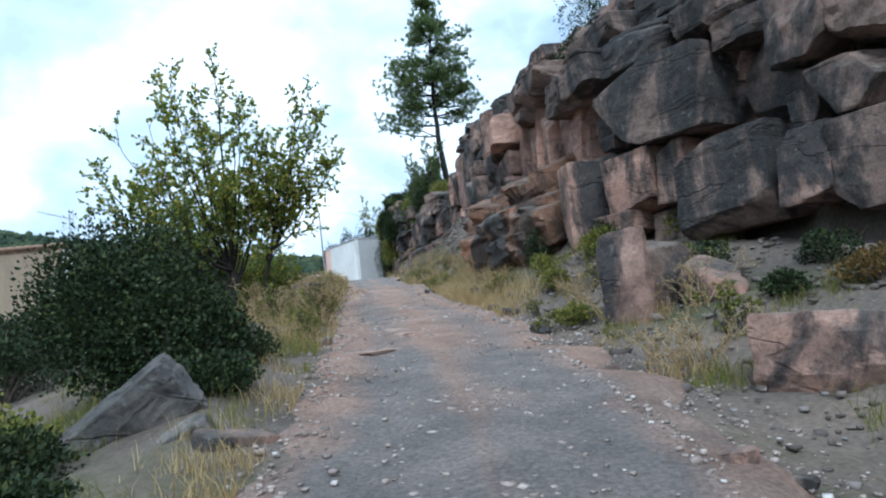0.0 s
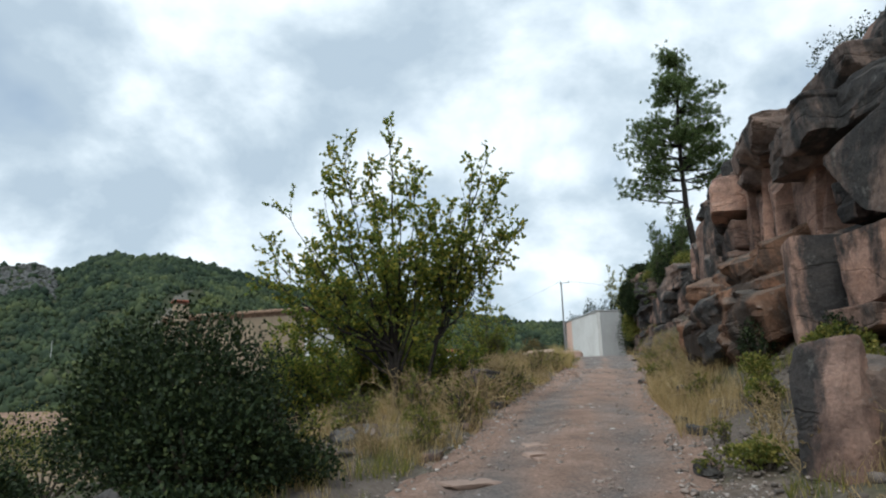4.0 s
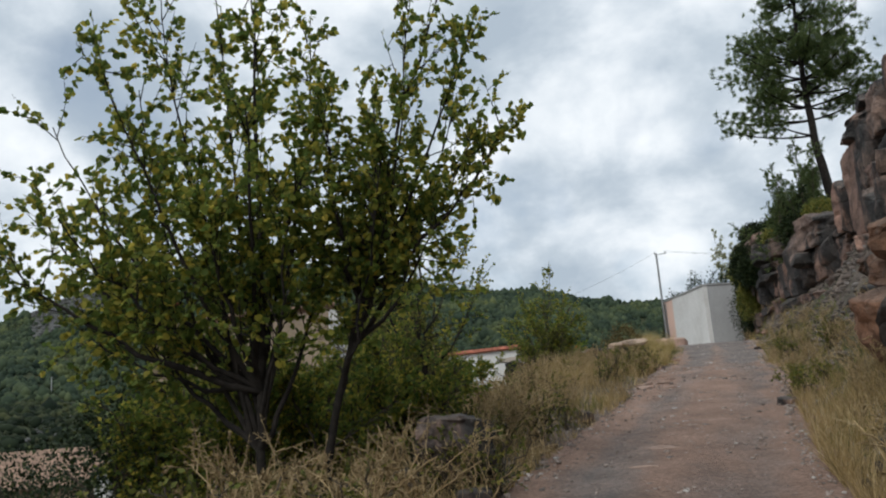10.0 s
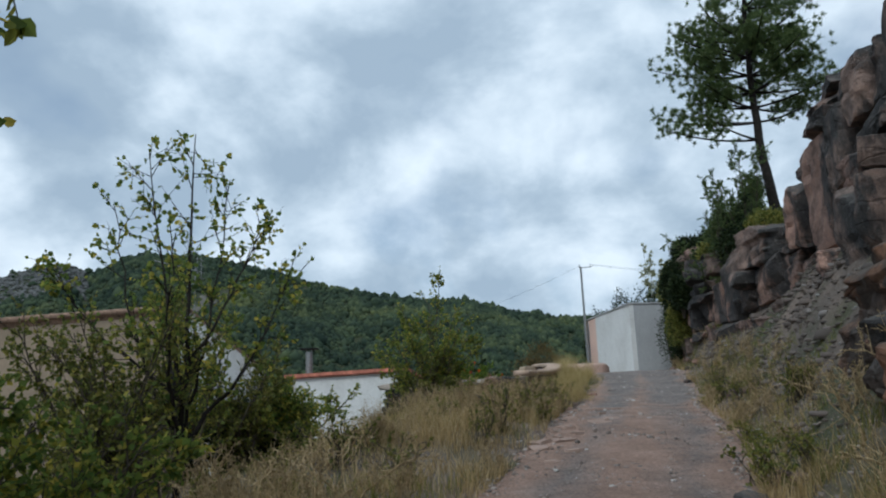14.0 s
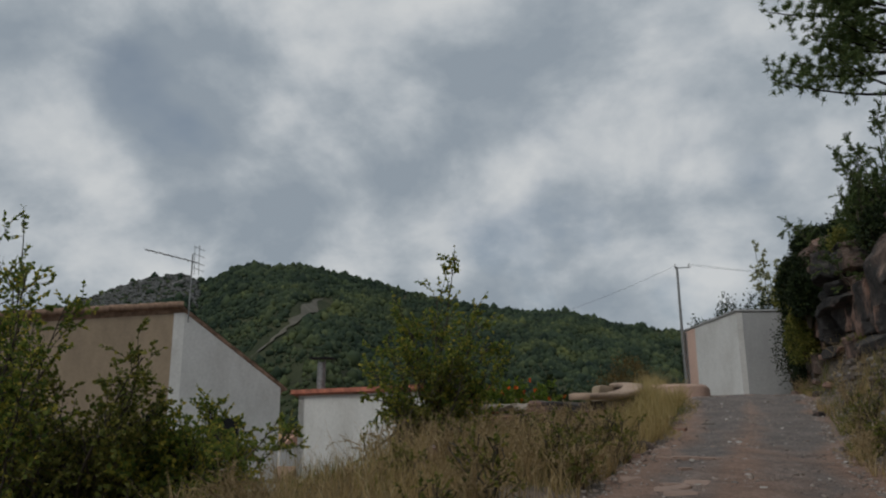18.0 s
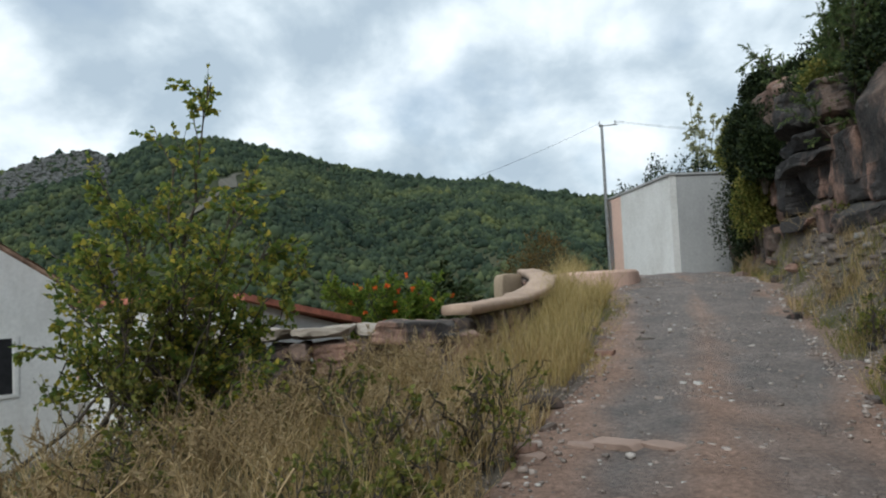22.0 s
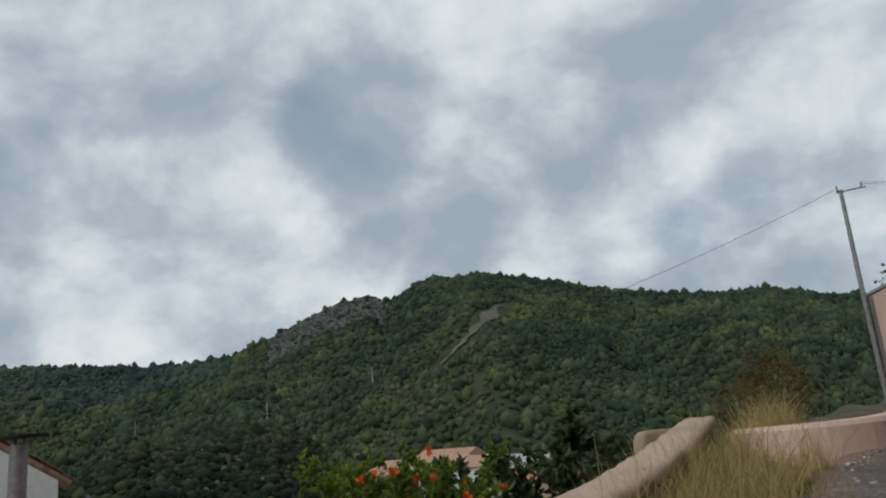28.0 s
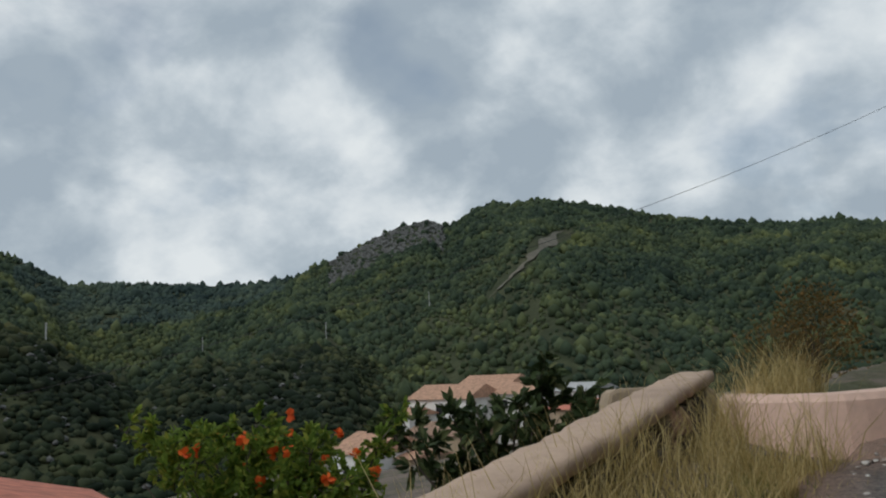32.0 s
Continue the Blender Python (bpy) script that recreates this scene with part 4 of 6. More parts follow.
    shapes = [rock_arrays(2, 2, 1.3, 900 + i, 2, 8, 0.3, 4) for i in range(9)]
    v, f = scatter(shapes, np.stack([x, y, z], -1), size, rng, (0.6, 1.1))
    tagged(new("gravel", fast_mesh("gravel", v, f, GRAVEL, False)), "loose pinkish gravel scattered on the track", "gravel", kind="stuff")


build_loose_rocks()


def build_scree():
    rng = np.random.default_rng(151)
    n = 3800
    low = rng.random(n) < 0.35
    y = np.where(low, rng.uniform(-2, 9, n), rng.uniform(16, 33, n))
    edge = mid_x(y) + HALF + 0.5
    x = edge + (face_x(y) + 0.2 - edge) * rng.random(n) ** 0.8
    size = (rng.gamma(1.2, 0.016, n) + 0.01) * np.where(low, 0.8, 1.0)
    shapes = [rock_arrays(2, 2, 1.3, 950 + i, 3, 9, 0.15, 6) for i in range(6)]
    v, f = scatter(shapes, np.stack([x, y, ground_z(x, y) + size * 0.1], -1), size, rng, (0.5, 1.0))
    tagged(new("scree", fast_mesh("scree", v, f, SCREE, False)), "loose grey-brown scree below the cliff", "scree", kind="stuff")


build_scree()


# ---- plants ----


def bezier(a, b, c, n):
    t = np.linspace(0, 1, n)[:, None]
    return (1 - t) ** 2 * a + 2 * t * (1 - t) * b + t**2 * c


LEAF_V = np.array([(0, 0, 0), (0.42, 0.3, 0.09), (0.36, 0.68, 0.1), (0, 1, -0.05), (-0.36, 0.68, 0.1), (-0.42, 0.3, 0.09)])
LEAF_F = np.array([(0, 1, 2, 3), (0, 3, 4, 5)])
NARROW_V = LEAF_V * np.array([0.5, 1, 1])
DIAMOND_V = np.array([(0, 0, 0), (0.36, 0.45, 0.12), (0, 1, 0), (-0.36, 0.45, 0.12)])
DIAMOND_F = np.array([(0, 1, 2, 3)])


def leaves(points, dirs, sizes, rng, shape=LEAF_V, droop=0.3):
    n = len(points)
    d = dirs + rng.normal(0, 0.55, (n, 3)) + np.array([0, 0, -droop])
    d /= np.linalg.norm(d, axis=1)[:, None]
    s = np.cross(d, rng.normal(0, 1, (n, 3)))
    s /= np.linalg.norm(s, axis=1)[:, None] + 1e-9
    u = np.cross(s, d)
    v = (shape[None, :, 0, None] * s[:, None] + shape[None, :, 1, None] * d[:, None] + shape[None, :, 2, None] * u[:, None]) * sizes[:, None, None] + points[:, None]
    f = (LEAF_F if len(shape) == 6 else DIAMOND_F)[None] + (np.arange(n) * len(shape))[:, None, None]
    return v.reshape(-1, 3), f.reshape(-1, 4)


def branchy(name, base, tips, label, category, mat, rng, trunk=0.06, twigs=10, twig_len=0.6, per_twig=9, leaf=0.06, shape=LEAF_V, bare=0.25, sub=2, spread=0.1, bark=None, bend=0.35, droop=0.3, group="", crotch=0.0):
    """A tree or bush grown from its base to the given limb tips, with twigs and single leaves."""
    bark = bark or BARK
    ob = thing(name, *base, label, category, group)
    limbs, pts, dirs, leader = [], [], [], None
    for tip in tips:
        tip = np.array(tip, float)
        b0 = np.array([rng.normal(0, spread), rng.normal(0, spread), -0.15])
        mid = np.array([tip[0] * bend, tip[1] * bend, tip[2] * 0.55]) + rng.normal(0, 0.08, 3)
        n = 12
        if crotch and leader is not None:
            # limbs leave the leading stem at a height of their own and curve up to their tips
            hs = min(crotch * rng.uniform(0.7, 2.2), tip[2] * 0.6)
            b0 = leader[np.abs(leader[:, 2] - hs).argmin()]
            mid = b0 + (tip - b0) * np.array([0.62, 0.62, 0.38]) + rng.normal(0, 0.1, 3)
        path = bezier(b0, mid, tip, n)
        path[1:-1] += rng.normal(0, 0.018, (n - 2, 3))
        rad = trunk * (0.6 + 0.4 * rng.random()) * (1 - np.linspace(0, 1, n)) ** 1.3 + 0.005
        if crotch and leader is None:
            leader, rad = path, rad + np.linspace(0.018, 0.0, n)
        limbs.append(tube_arrays(path, rad, 6 if trunk > 0.01 else 3))
        for k in range(twigs):
            t = bare + (1 - bare) * rng.random() ** 0.8
            i = t * (n - 1)
            p = path[int(i)] + (path[min(int(i) + 1, n - 1)] - path[int(i)]) * (i % 1)
            along = path[min(int(i) + 1, n - 1)] - path[max(int(i) - 1, 0)]
            along /= np.linalg.norm(along) + 1e-9
            out = rng.normal(0, 1, 3) + along * 1.3 + np.array([0, 0, 0.35])
            out /= np.linalg.norm(out)
            tl = twig_len * rng.uniform(0.5, 1.2) * (1.15 - 0.5 * t)
            tw = bezier(p, p + out * tl * 0.5, p + out * tl + np.array([0, 0, 0.12 * tl]), 5)
            limbs.append(tube_arrays(tw, np.linspace(min(0.007, trunk), 0.0015, 5), 3))
            ends = [tw]
            for _ in range(sub):
                j = rng.integers(1, 4)
                o2 = out + rng.normal(0, 0.8, 3)
                o2 /= np.linalg.norm(o2)
                t2 = bezier(tw[j], tw[j] + o2 * tl * 0.3, tw[j] + o2 * tl * 0.55, 4)
                limbs.append(tube_arrays(t2, np.linspace(0.004, 0.0015, 4), 3))
                ends.append(t2)
            for e in ends:
                q = rng.uniform(0.2, 1, per_twig) * (len(e) - 1)
                i0 = np.minimum(q.astype(int), len(e) - 2)
                pts.append(e[i0] + (e[i0 + 1] - e[i0]) * (q - i0)[:, None])
                dirs.append(np.repeat(((e[-1] - e[0]) / (np.linalg.norm(e[-1] - e[0]) + 1e-9))[None], per_twig, 0))
    # limbs have different sides: join ring by ring
    v, f = merge(limbs)
    part("branch", fast_mesh("branches", v, f, bark, True), ob)
    pts, dirs = np.concatenate(pts), np.concatenate(dirs)
    if name in ("shrub", "thicket", "small_pine", "sapling", "elm_bush", "weed"):
        shape = DIAMOND_V if shape is LEAF_V else DIAMOND_V * np.array([0.4, 1, 1])
    v, f = leaves(pts, dirs, leaf * rng.uniform(0.6, 1.25, len(pts)), rng, shape, droop)
    part("crown", fast_mesh("crown", v, f, mat, False), ob)
    return ob


def dense_bush(name, base, r, h, label, mat, rng, count=9000, leaf=0.045, shape=None, lumps=14, category="bush"):
    """A rounded evergreen bush: shoots to lumpy clumps, leaves thick at the skin."""
    ob = thing(name, *base, label, category)
    cl = []
    for _ in range(lumps):
        d = rng.normal(0, 1, 3)
        d[2] = abs(d[2]) * 0.9
        d /= np.linalg.norm(d)
        cl.append(np.array([d[0] * r * 0.62, d[1] * r * 0.62, h * 0.3 + d[2] * h * 0.45]))
    limbs = [tube_arrays(bezier(np.array([0, 0, -0.2]), c * np.array([0.3, 0.3, 0.5]), c, 7), np.linspace(0.045, 0.008, 7), 5) for c in cl]
    v, f = merge(limbs)
    part("branch", fast_mesh("branches", v, f, BARK, True), ob)
    which = rng.integers(0, lumps, count)
    d = rng.normal(0, 1, (count, 3))
    d /= np.linalg.norm(d, axis=1)[:, None]
    rad = r * 0.5 * rng.uniform(0.45, 1.0, count) ** 0.5 * (1 + 0.25 * np.sin(d[:, 0] * 7 + which) * np.sin(d[:, 1] * 6 + d[:, 2] * 5))
    p = np.array(cl)[which] + d * rad[:, None] * np.array([1, 1, 0.75 * h / r / 1.1])
    p[:, 2] = np.where(p[:, 2] < 0.02, 0.02 + rng.random(count) * 0.3, p[:, 2])
    v, f = leaves(p, d * 0.8 + np.array([0, 0, 0.3]), leaf * 1.08 * rng.uniform(0.6, 1.3, count), rng, DIAMOND_V, 0.0)
    part("crown", fast_mesh("crown", v, f, mat, False), ob)
    return ob


def build_main_tree():
    rng = np.random.default_rng(51)
    x, y = -0.35, 10.95
    z = gz(x, y)
    H = 5.75 - z
    left = [(-0.15, 0, H), (-0.55, 0.2, H * 0.93), (-0.95, -0.1, H * 0.87), (-1.4, 0.3, H * 0.77), (-1.95, -0.2, H * 0.67), (-2.35, 0.1, H * 0.56), (-0.5, 0.9, H * 0.8), (-1.1, -0.8, H * 0.72), (0.2, -0.7, H * 0.74), (-1.7, 0.7, H * 0.52), (-2.1, -0.6, H * 0.42), (0.3, 0.5, H * 0.82), (-1.3, -1.0, H * 0.45), (-1.5, 0.2, H * 0.36), (0.5, -0.6, H * 0.5), (-0.5, -0.4, H * 0.6), (-1.0, 0.5, H * 0.6), (0.6, 0.3, H * 0.58), (0.55, -0.2, H * 0.66), (0.1, 0.4, H * 0.52), (-0.2, -0.9, H * 0.48), (-1.9, 0.4, H * 0.3)]
    branchy("poplar_tree", (x, y, z), left, "young multi-stemmed poplar with green and yellowing leaves", "tree", LEAF, rng, 0.032, 19, 0.72, 10, 0.064, LEAF_V, 0.22, 3, 0.09, BARK_DARK, crotch=0.5)
    x2 = 0.02
    right = [(1.35, 0, 5.2 - z), (1.55, 0.1, 4.75 - z), (1.05, -0.2, 4.9 - z), (0.6, 0.1, 4.3 - z), (1.3, 0.4, 4.1 - z), (1.45, 0.2, 3.55 - z), (0.8, 0.7, 3.9 - z), (0.8, -0.4, 3.7 - z), (0.3, -0.5, 3.8 - z), (0.95, 0.2, 3.2 - z), (0.4, 0.4, 3.3 - z), (1.15, -0.1, 2.9 - z), (0.6, -0.1, 2.8 - z), (1.75, 0.1, 3.75 - z)]
    branchy("poplar_tree", (x2, y + 0.1, gz(x2, y)), right, "young poplar with one dark stem and green leaves", "tree", LEAF, rng, 0.026, 16, 0.62, 9, 0.06, LEAF_V, 0.22, 3, 0.05, BARK_DARK, crotch=0.8)


def build_small_trees():
    rng = np.random.default_rng(61)
    x, y = 0.05, 16.5
    z = gz(x, y)
    tips = [(0.0, 0.1, 4.9 - z), (-0.45, 0, 4.7 - z), (0.35, 0.2, 4.4 - z), (-0.9, 0.2, 4.2 - z), (0.7, 0.2, 3.9 - z), (0.95, 0.3, 3.3 - z), (-1.3, -0.2, 3.4 - z), (0.2, -0.8, 3.6 - z), (-0.6, 0.8, 3.3 - z)]
    branchy("young_tree", (x, y, z), tips, "thin half-bare young tree with sparse yellow-green leaves", "tree", LEAF, rng, 0.024, 14, 0.6, 5, 0.055, LEAF_V, 0.2, 3, 0.06, BARK_DARK, crotch=0.6)
    low = [(rng.uniform(-1.3, 0.9), rng.uniform(-0.8, 0.8), rng.uniform(0.8, 1.9)) for _ in range(18)]
    branchy("shrub", (x - 0.4, y - 0.4, z), low, "low yellow-green shrub around a young tree", "shrub", WEED, rng, 0.016, 13, 0.5, 8, 0.05, LEAF_V, 0.1, 3, 0.3)
    # bush with a tall shoot in front of the stone wall
    x, y = 1.95, 24.6
    z = gz(x, y)
    tips = [(0.3, 0.2, 4.75 - z), (0.0, 0.1, 4.1 - z), (-0.5, 0, 3.9 - z), (0.55, 0.2, 3.9 - z), (-0.75, 0.1, 3.4 - z), (0.8, 0, 3.4 - z), (-0.3, -0.5, 3.3 - z), (0.4, -0.5, 3.2 - z), (0.75, 0.4, 2.8 - z), (-0.85, -0.3, 2.7 - z), (0.1, 0.6, 3.0 - z), (0.85, -0.4, 2.5 - z), (-0.6, 0.5, 2.5 - z), (0.95, 0.1, 3.1 - z), (0.7, -0.3, 3.6 - z), (-0.4, 0.3, 3.6 - z), (-0.95, 0.2, 3.0 - z)]
    branchy("elm_bush", (x, y, z), tips, "tall leafy bush with a long shoot beside the stone wall", "bush", LEAF, rng, 0.022, 16, 0.5, 11, 0.055, LEAF_V, 0.12, 3, 0.15)
    low = [(rng.uniform(-0.9, 0.9), rng.uniform(-0.5, 0.6), rng.uniform(0.5, 1.3)) for _ in range(14)]
    branchy("shrub", (x - 0.1, y - 0.1, z), low, "dense green shrub growing under a taller bush", "shrub", WEED, rng, 0.02, 10, 0.4, 10, 0.045, LEAF_V, 0.1, 2, 0.35)
    # yellow-green thicket under the poplars, and the tall thicket further on
    for bx, by, bh, n in ((-1.1, 12.3, 1.5, 14), (0.3, 13.4, 1.3, 14), (-0.2, 12.0, 1.1, 12), (-2.2, 12.8, 1.4, 12), (-2.9, 14.6, 2.5, 18)):
        tips = [(rng.uniform(-0.9, 0.9), rng.uniform(-0.7, 0.7), rng.uniform(0.45, 1.0) * bh) for _ in range(n)]
        branchy("shrub", (bx, by, gz(bx, by)), tips, "yellow-green shrub growing under the poplars", "shrub", LEAF, rng, 0.016, 15, 0.45, 12, 0.055, LEAF_V, 0.08, 3, 0.3, group="shrubs under the poplars")
    for bx, by, tops in ((-1.5, 20.3, (4.4, 4.0, 4.2, 3.6, 3.9, 3.3, 3.0, 2.8, 2.6, 3.4, 2.9, 3.1)), (-0.75, 20.7, (3.0, 2.9, 2.7, 2.5, 2.3, 2.6, 2.1, 2.4, 2.2, 2.0))):
        z = gz(bx, by)
        tips = [(rng.uniform(-0.75, 0.75) * (1.3 - 0.2 * (t - 2.5)), rng.uniform(-0.6, 0.6), t - z) for t in tops]
        branchy("thicket", (bx, by, z), tips, "tall dark leafy thicket below the track", "bush", LEAF if bx < -1 else WEED, rng, 0.02, 18, 0.5, 11, 0.052, LEAF_V, 0.1, 3, 0.25)
    # bushes before the house
    for bx, by, bh, n in ((-3.6, 25.5, 1.9, 12), (-2.4, 26.4, 1.5, 9), (-5.0, 24.5, 2.2, 12), (-2.0, 20.5, 1.6, 12), (-3.2, 22.0, 2.0, 12), (-1.6, 18.5, 1.3, 9), (-0.5, 23.4, 1.2, 8), (0.1, 21.3, 0.9, 7)):
        tips = [(rng.uniform(-0.9, 0.9), rng.uniform(-0.8, 0.8), rng.uniform(0.5, 1.0) * bh) for _ in range(n)]
        branchy("shrub", (bx, by, gz(bx, by)), tips, "leggy green shrub on the slope below the track", "shrub", LEAF if bx > -3 else WEED, rng, 0.02, 16, 0.5, 12, 0.055, LEAF_V, 0.1, 3, 0.25, group="shrubs below the track")
    # sapling and scrub behind the hut
    x, y = 12.0, 47.5
    z = gz(x, y)
    branchy("sapling", (x, y, gz(x, y)), [(-0.4, 0, 10.0 - z), (-0.1, 0, 9.4 - z), (0.9, 0.2, 9.2 - z), (0.5, 0, 9.0 - z), (1.0, 0, 8.7 - z), (-0.5, -0.3, 8.6 - z), (0.2, 0.2, 8.4 - z), (1.2, 0, 8.2 - z)], "slender sapling with pale leaves behind the hut", "tree", PALE_LEAF, rng, 0.035, 16, 0.4, 9, 0.1, LEAF_V, 0.5, 2, 0.05)
    for bx, by, r, top in ((8.95, 46.0, 0.8, 6.5), (10.1, 46.4, 1.0, 7.5), (11.4, 46.6, 1.1, 7.8), (12.7, 46.2, 1.1, 7.7), (13.9, 45.4, 1.2, 7.6)):
        h = (top - gz(bx, by)) / 1.08
        dense_bush("scrub_bush", (bx, by, gz(bx, by)), r, h, "dark green scrub bush behind the hut", OAK, rng, 8000, 0.09)


def build_oaks():
    rng = np.random.default_rng(71)
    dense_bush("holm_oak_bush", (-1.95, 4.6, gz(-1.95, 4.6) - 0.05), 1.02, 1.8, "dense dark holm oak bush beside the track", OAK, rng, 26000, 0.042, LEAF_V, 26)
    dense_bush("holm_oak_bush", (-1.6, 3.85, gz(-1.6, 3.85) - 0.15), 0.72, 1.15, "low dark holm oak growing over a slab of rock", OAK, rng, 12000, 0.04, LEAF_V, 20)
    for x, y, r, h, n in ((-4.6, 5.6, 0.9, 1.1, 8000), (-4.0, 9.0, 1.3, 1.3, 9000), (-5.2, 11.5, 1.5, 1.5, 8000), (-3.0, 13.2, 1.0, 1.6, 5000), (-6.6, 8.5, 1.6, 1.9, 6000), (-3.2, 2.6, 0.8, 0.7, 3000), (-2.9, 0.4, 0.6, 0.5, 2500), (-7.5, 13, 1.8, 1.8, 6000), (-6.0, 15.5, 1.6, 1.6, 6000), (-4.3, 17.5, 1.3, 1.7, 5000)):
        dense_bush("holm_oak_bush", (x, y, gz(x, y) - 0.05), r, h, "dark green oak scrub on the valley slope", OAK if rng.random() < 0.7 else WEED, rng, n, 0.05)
    for x, y, r, h in ((-2.75, 1.9, 0.55, 0.45), (-1.35, 2.9, 0.45, 0.4), (-2.5, 0.9, 0.4, 0.3), (-0.9, 4.6, 0.4, 0.45), (-3.1, 3.6, 0.45, 0.5)):
        dense_bush("scrub_bush", (x, y, gz(x, y) - 0.08), r, h, "low dark scrub round a tilted slab of rock", OAK, rng, 3500, 0.038)
    for x, y, r, h in ((-0.9, 21.6, 0.8, 1.3), (-1.0, 22.6, 0.7, 1.1), (-2.3, 21.2, 0.9, 1.6), (-3.4, 23.4, 1.0, 1.7), (-1.9, 24.6, 0.6, 0.8)):
        dense_bush("scrub_bush", (x, y, gz(x, y) - 0.08), r, h, "dark green bush on the slope below the track", OAK, rng, 6000, 0.055)
    # scrub on the rocks
    for x, y, r, h, n, m in ((11.2, 38.4, 0.9, 1.3, 3500, OAK), (10.6, 36.6, 0.8, 1.2, 3000, WEED), (11.9, 39.8, 0.9, 1.2, 3000, OAK), (12.2, 36.3, 1.2, 2.0, 4000, OAK), (11.6, 34.6, 1.0, 1.7, 4000, OAK), (12.4, 35.6, 1.0, 2.8, 5000, PINE), (11.3, 32.9, 0.8, 1.2, 3000, OAK), (12.4, 31.5, 0.9, 1.3, 3000, OAK), (10.8, 40.2, 0.7, 2.6, 3500, OAK), (9.4, 13.0, 0.9, 1.3, 3500, OAK), (10.2, 16.0, 0.8, 1.0, 3000, OAK), (11.2, 15.2, 1.2, 1.9, 4000, OAK), (7.0, 3.2, 0.7, 0.9, 2500, WEED), (6.6, 6.4, 0.5, 0.6, 1800, WEED), (5.4, 7.2, 0.45, 0.5, 1600, WEED), (6.3, 10.8, 0.5, 0.7, 1800, OAK)):
        dense_bush("scrub_bush", (x, y, gz(x, y) - 0.05), r, h, "green scrub growing from the rock ledges", m, rng, n, 0.06)
    for x, y, r, h, n, m in ((11.0, 31.0, 0.9, 1.1, 4500, OAK), (10.9, 33.0, 0.9, 1.2, 4500, WEED), (11.1, 34.8, 0.9, 1.5, 4500, OAK), (11.6, 36.4, 0.9, 1.0, 8000, OAK), (11.6, 33.8, 1.3, 2.2, 6000, OAK), (12.6, 34.5, 1.4, 2.6, 6000, OAK), (11.2, 29.2, 0.9, 1.1, 3500, WEED), (11.3, 37.9, 0.8, 1.3, 9000, OAK)):
        dense_bush("scrub_bush", (x, y, 5.9 if y < 36 else 6.8), r, h, "bushy green scrub crowning the low cliff", m, rng, int(n * 1.4), 0.07)
    # ivy on the corner of the low cliff
    for y, out, zz, r, h, m in ((38.6, 0.2, 3.6, 0.5, 2.6, OAK), (37.7, 0.3, 3.5, 0.55, 2.4, OAK), (39.4, 0.15, 3.3, 0.5, 2.2, OAK), (36.8, 0.55, 3.9, 0.6, 2.3, OAK), (35.9, 0.55, 3.8, 0.55, 1.9, WEED), (36.4, 0.6, 5.3, 0.6, 1.6, OAK), (35.2, 0.5, 4.9, 0.5, 1.3, OAK), (38.2, 0.5, 5.4, 0.6, 1.7, WEED)):
        dense_bush("ivy", (float(face_x(y)) - out, y, zz), r, h, "dark ivy hanging over the rock corner", m, rng, 10000, 0.065, LEAF_V, 22)
    # small bright pines beside the tall one
    for x, y, top in ((11.4, 32.2, 9.7), (10.5, 31.9, 8.5), (12.0, 34.2, 10.2)):
        z = gz(x, y)
        tips = [(0.0, 0, top - z)] + [(rng.normal(0, 0.6), rng.normal(0, 0.5), (top - z) * q) for q in np.linspace(0.4, 0.95, 12)]
        branchy("small_pine", (x, y, z), tips, "young bright green pine on the cliff top", "tree", PINE, rng, 0.03, 14, 0.55, 22, 0.085, NARROW_V, 0.3, 3, 0.05)
    for x, y, r, h, m in ((5.2, 6.3, 0.4, 0.5, WEED), (5.35, 4.6, 0.35, 0.4, OAK), (4.9, 5.2, 0.35, 0.5, WEED), (5.5, 7.2, 0.35, 0.6, OAK), (4.9, 8.6, 0.35, 0.45, WEED), (5.25, 9.2, 0.3, 0.8, OAK), (4.4, 7.4, 0.3, 0.4, WEED), (5.7, 2.9, 0.35, 0.4, OAK), (4.6, 2.6, 0.3, 0.3, OAK), (5.2, 1.9, 0.4, 0.35, AUTUMN), (3.3, 4.75, 0.3, 0.28, WEED)):
        dense_bush("weed_clump", (x, y, gz(x, y) - 0.03), r, h, "small weedy bush on the scree below the cliff", m, rng, 1500, 0.04, LEAF_V, 8, "weed")
    # brown bush past the parapet
    dense_bush("autumn_bush", (5.6, 43.5, gz(5.6, 43.5)), 1.3, 2.3, "rounded bush turning brown at the end of the wall", AUTUMN, rng, 4500, 0.06)
    x, y = 11.0, 31.2
    branchy("young_tree", (x, y, gz(x, y)), [(0.1, 0, 3.4), (-0.5, 0.1, 2.8), (0.5, 0, 2.7), (-0.8, -0.1, 2.2), (0.8, 0.1, 2.1), (-0.2, 0.5, 2.4)], "thin tree with airy leaves on the rock ledge", "tree", OAK, rng, 0.035, 11, 0.5, 8, 0.06, LEAF_V, 0.35, 2, 0.03)


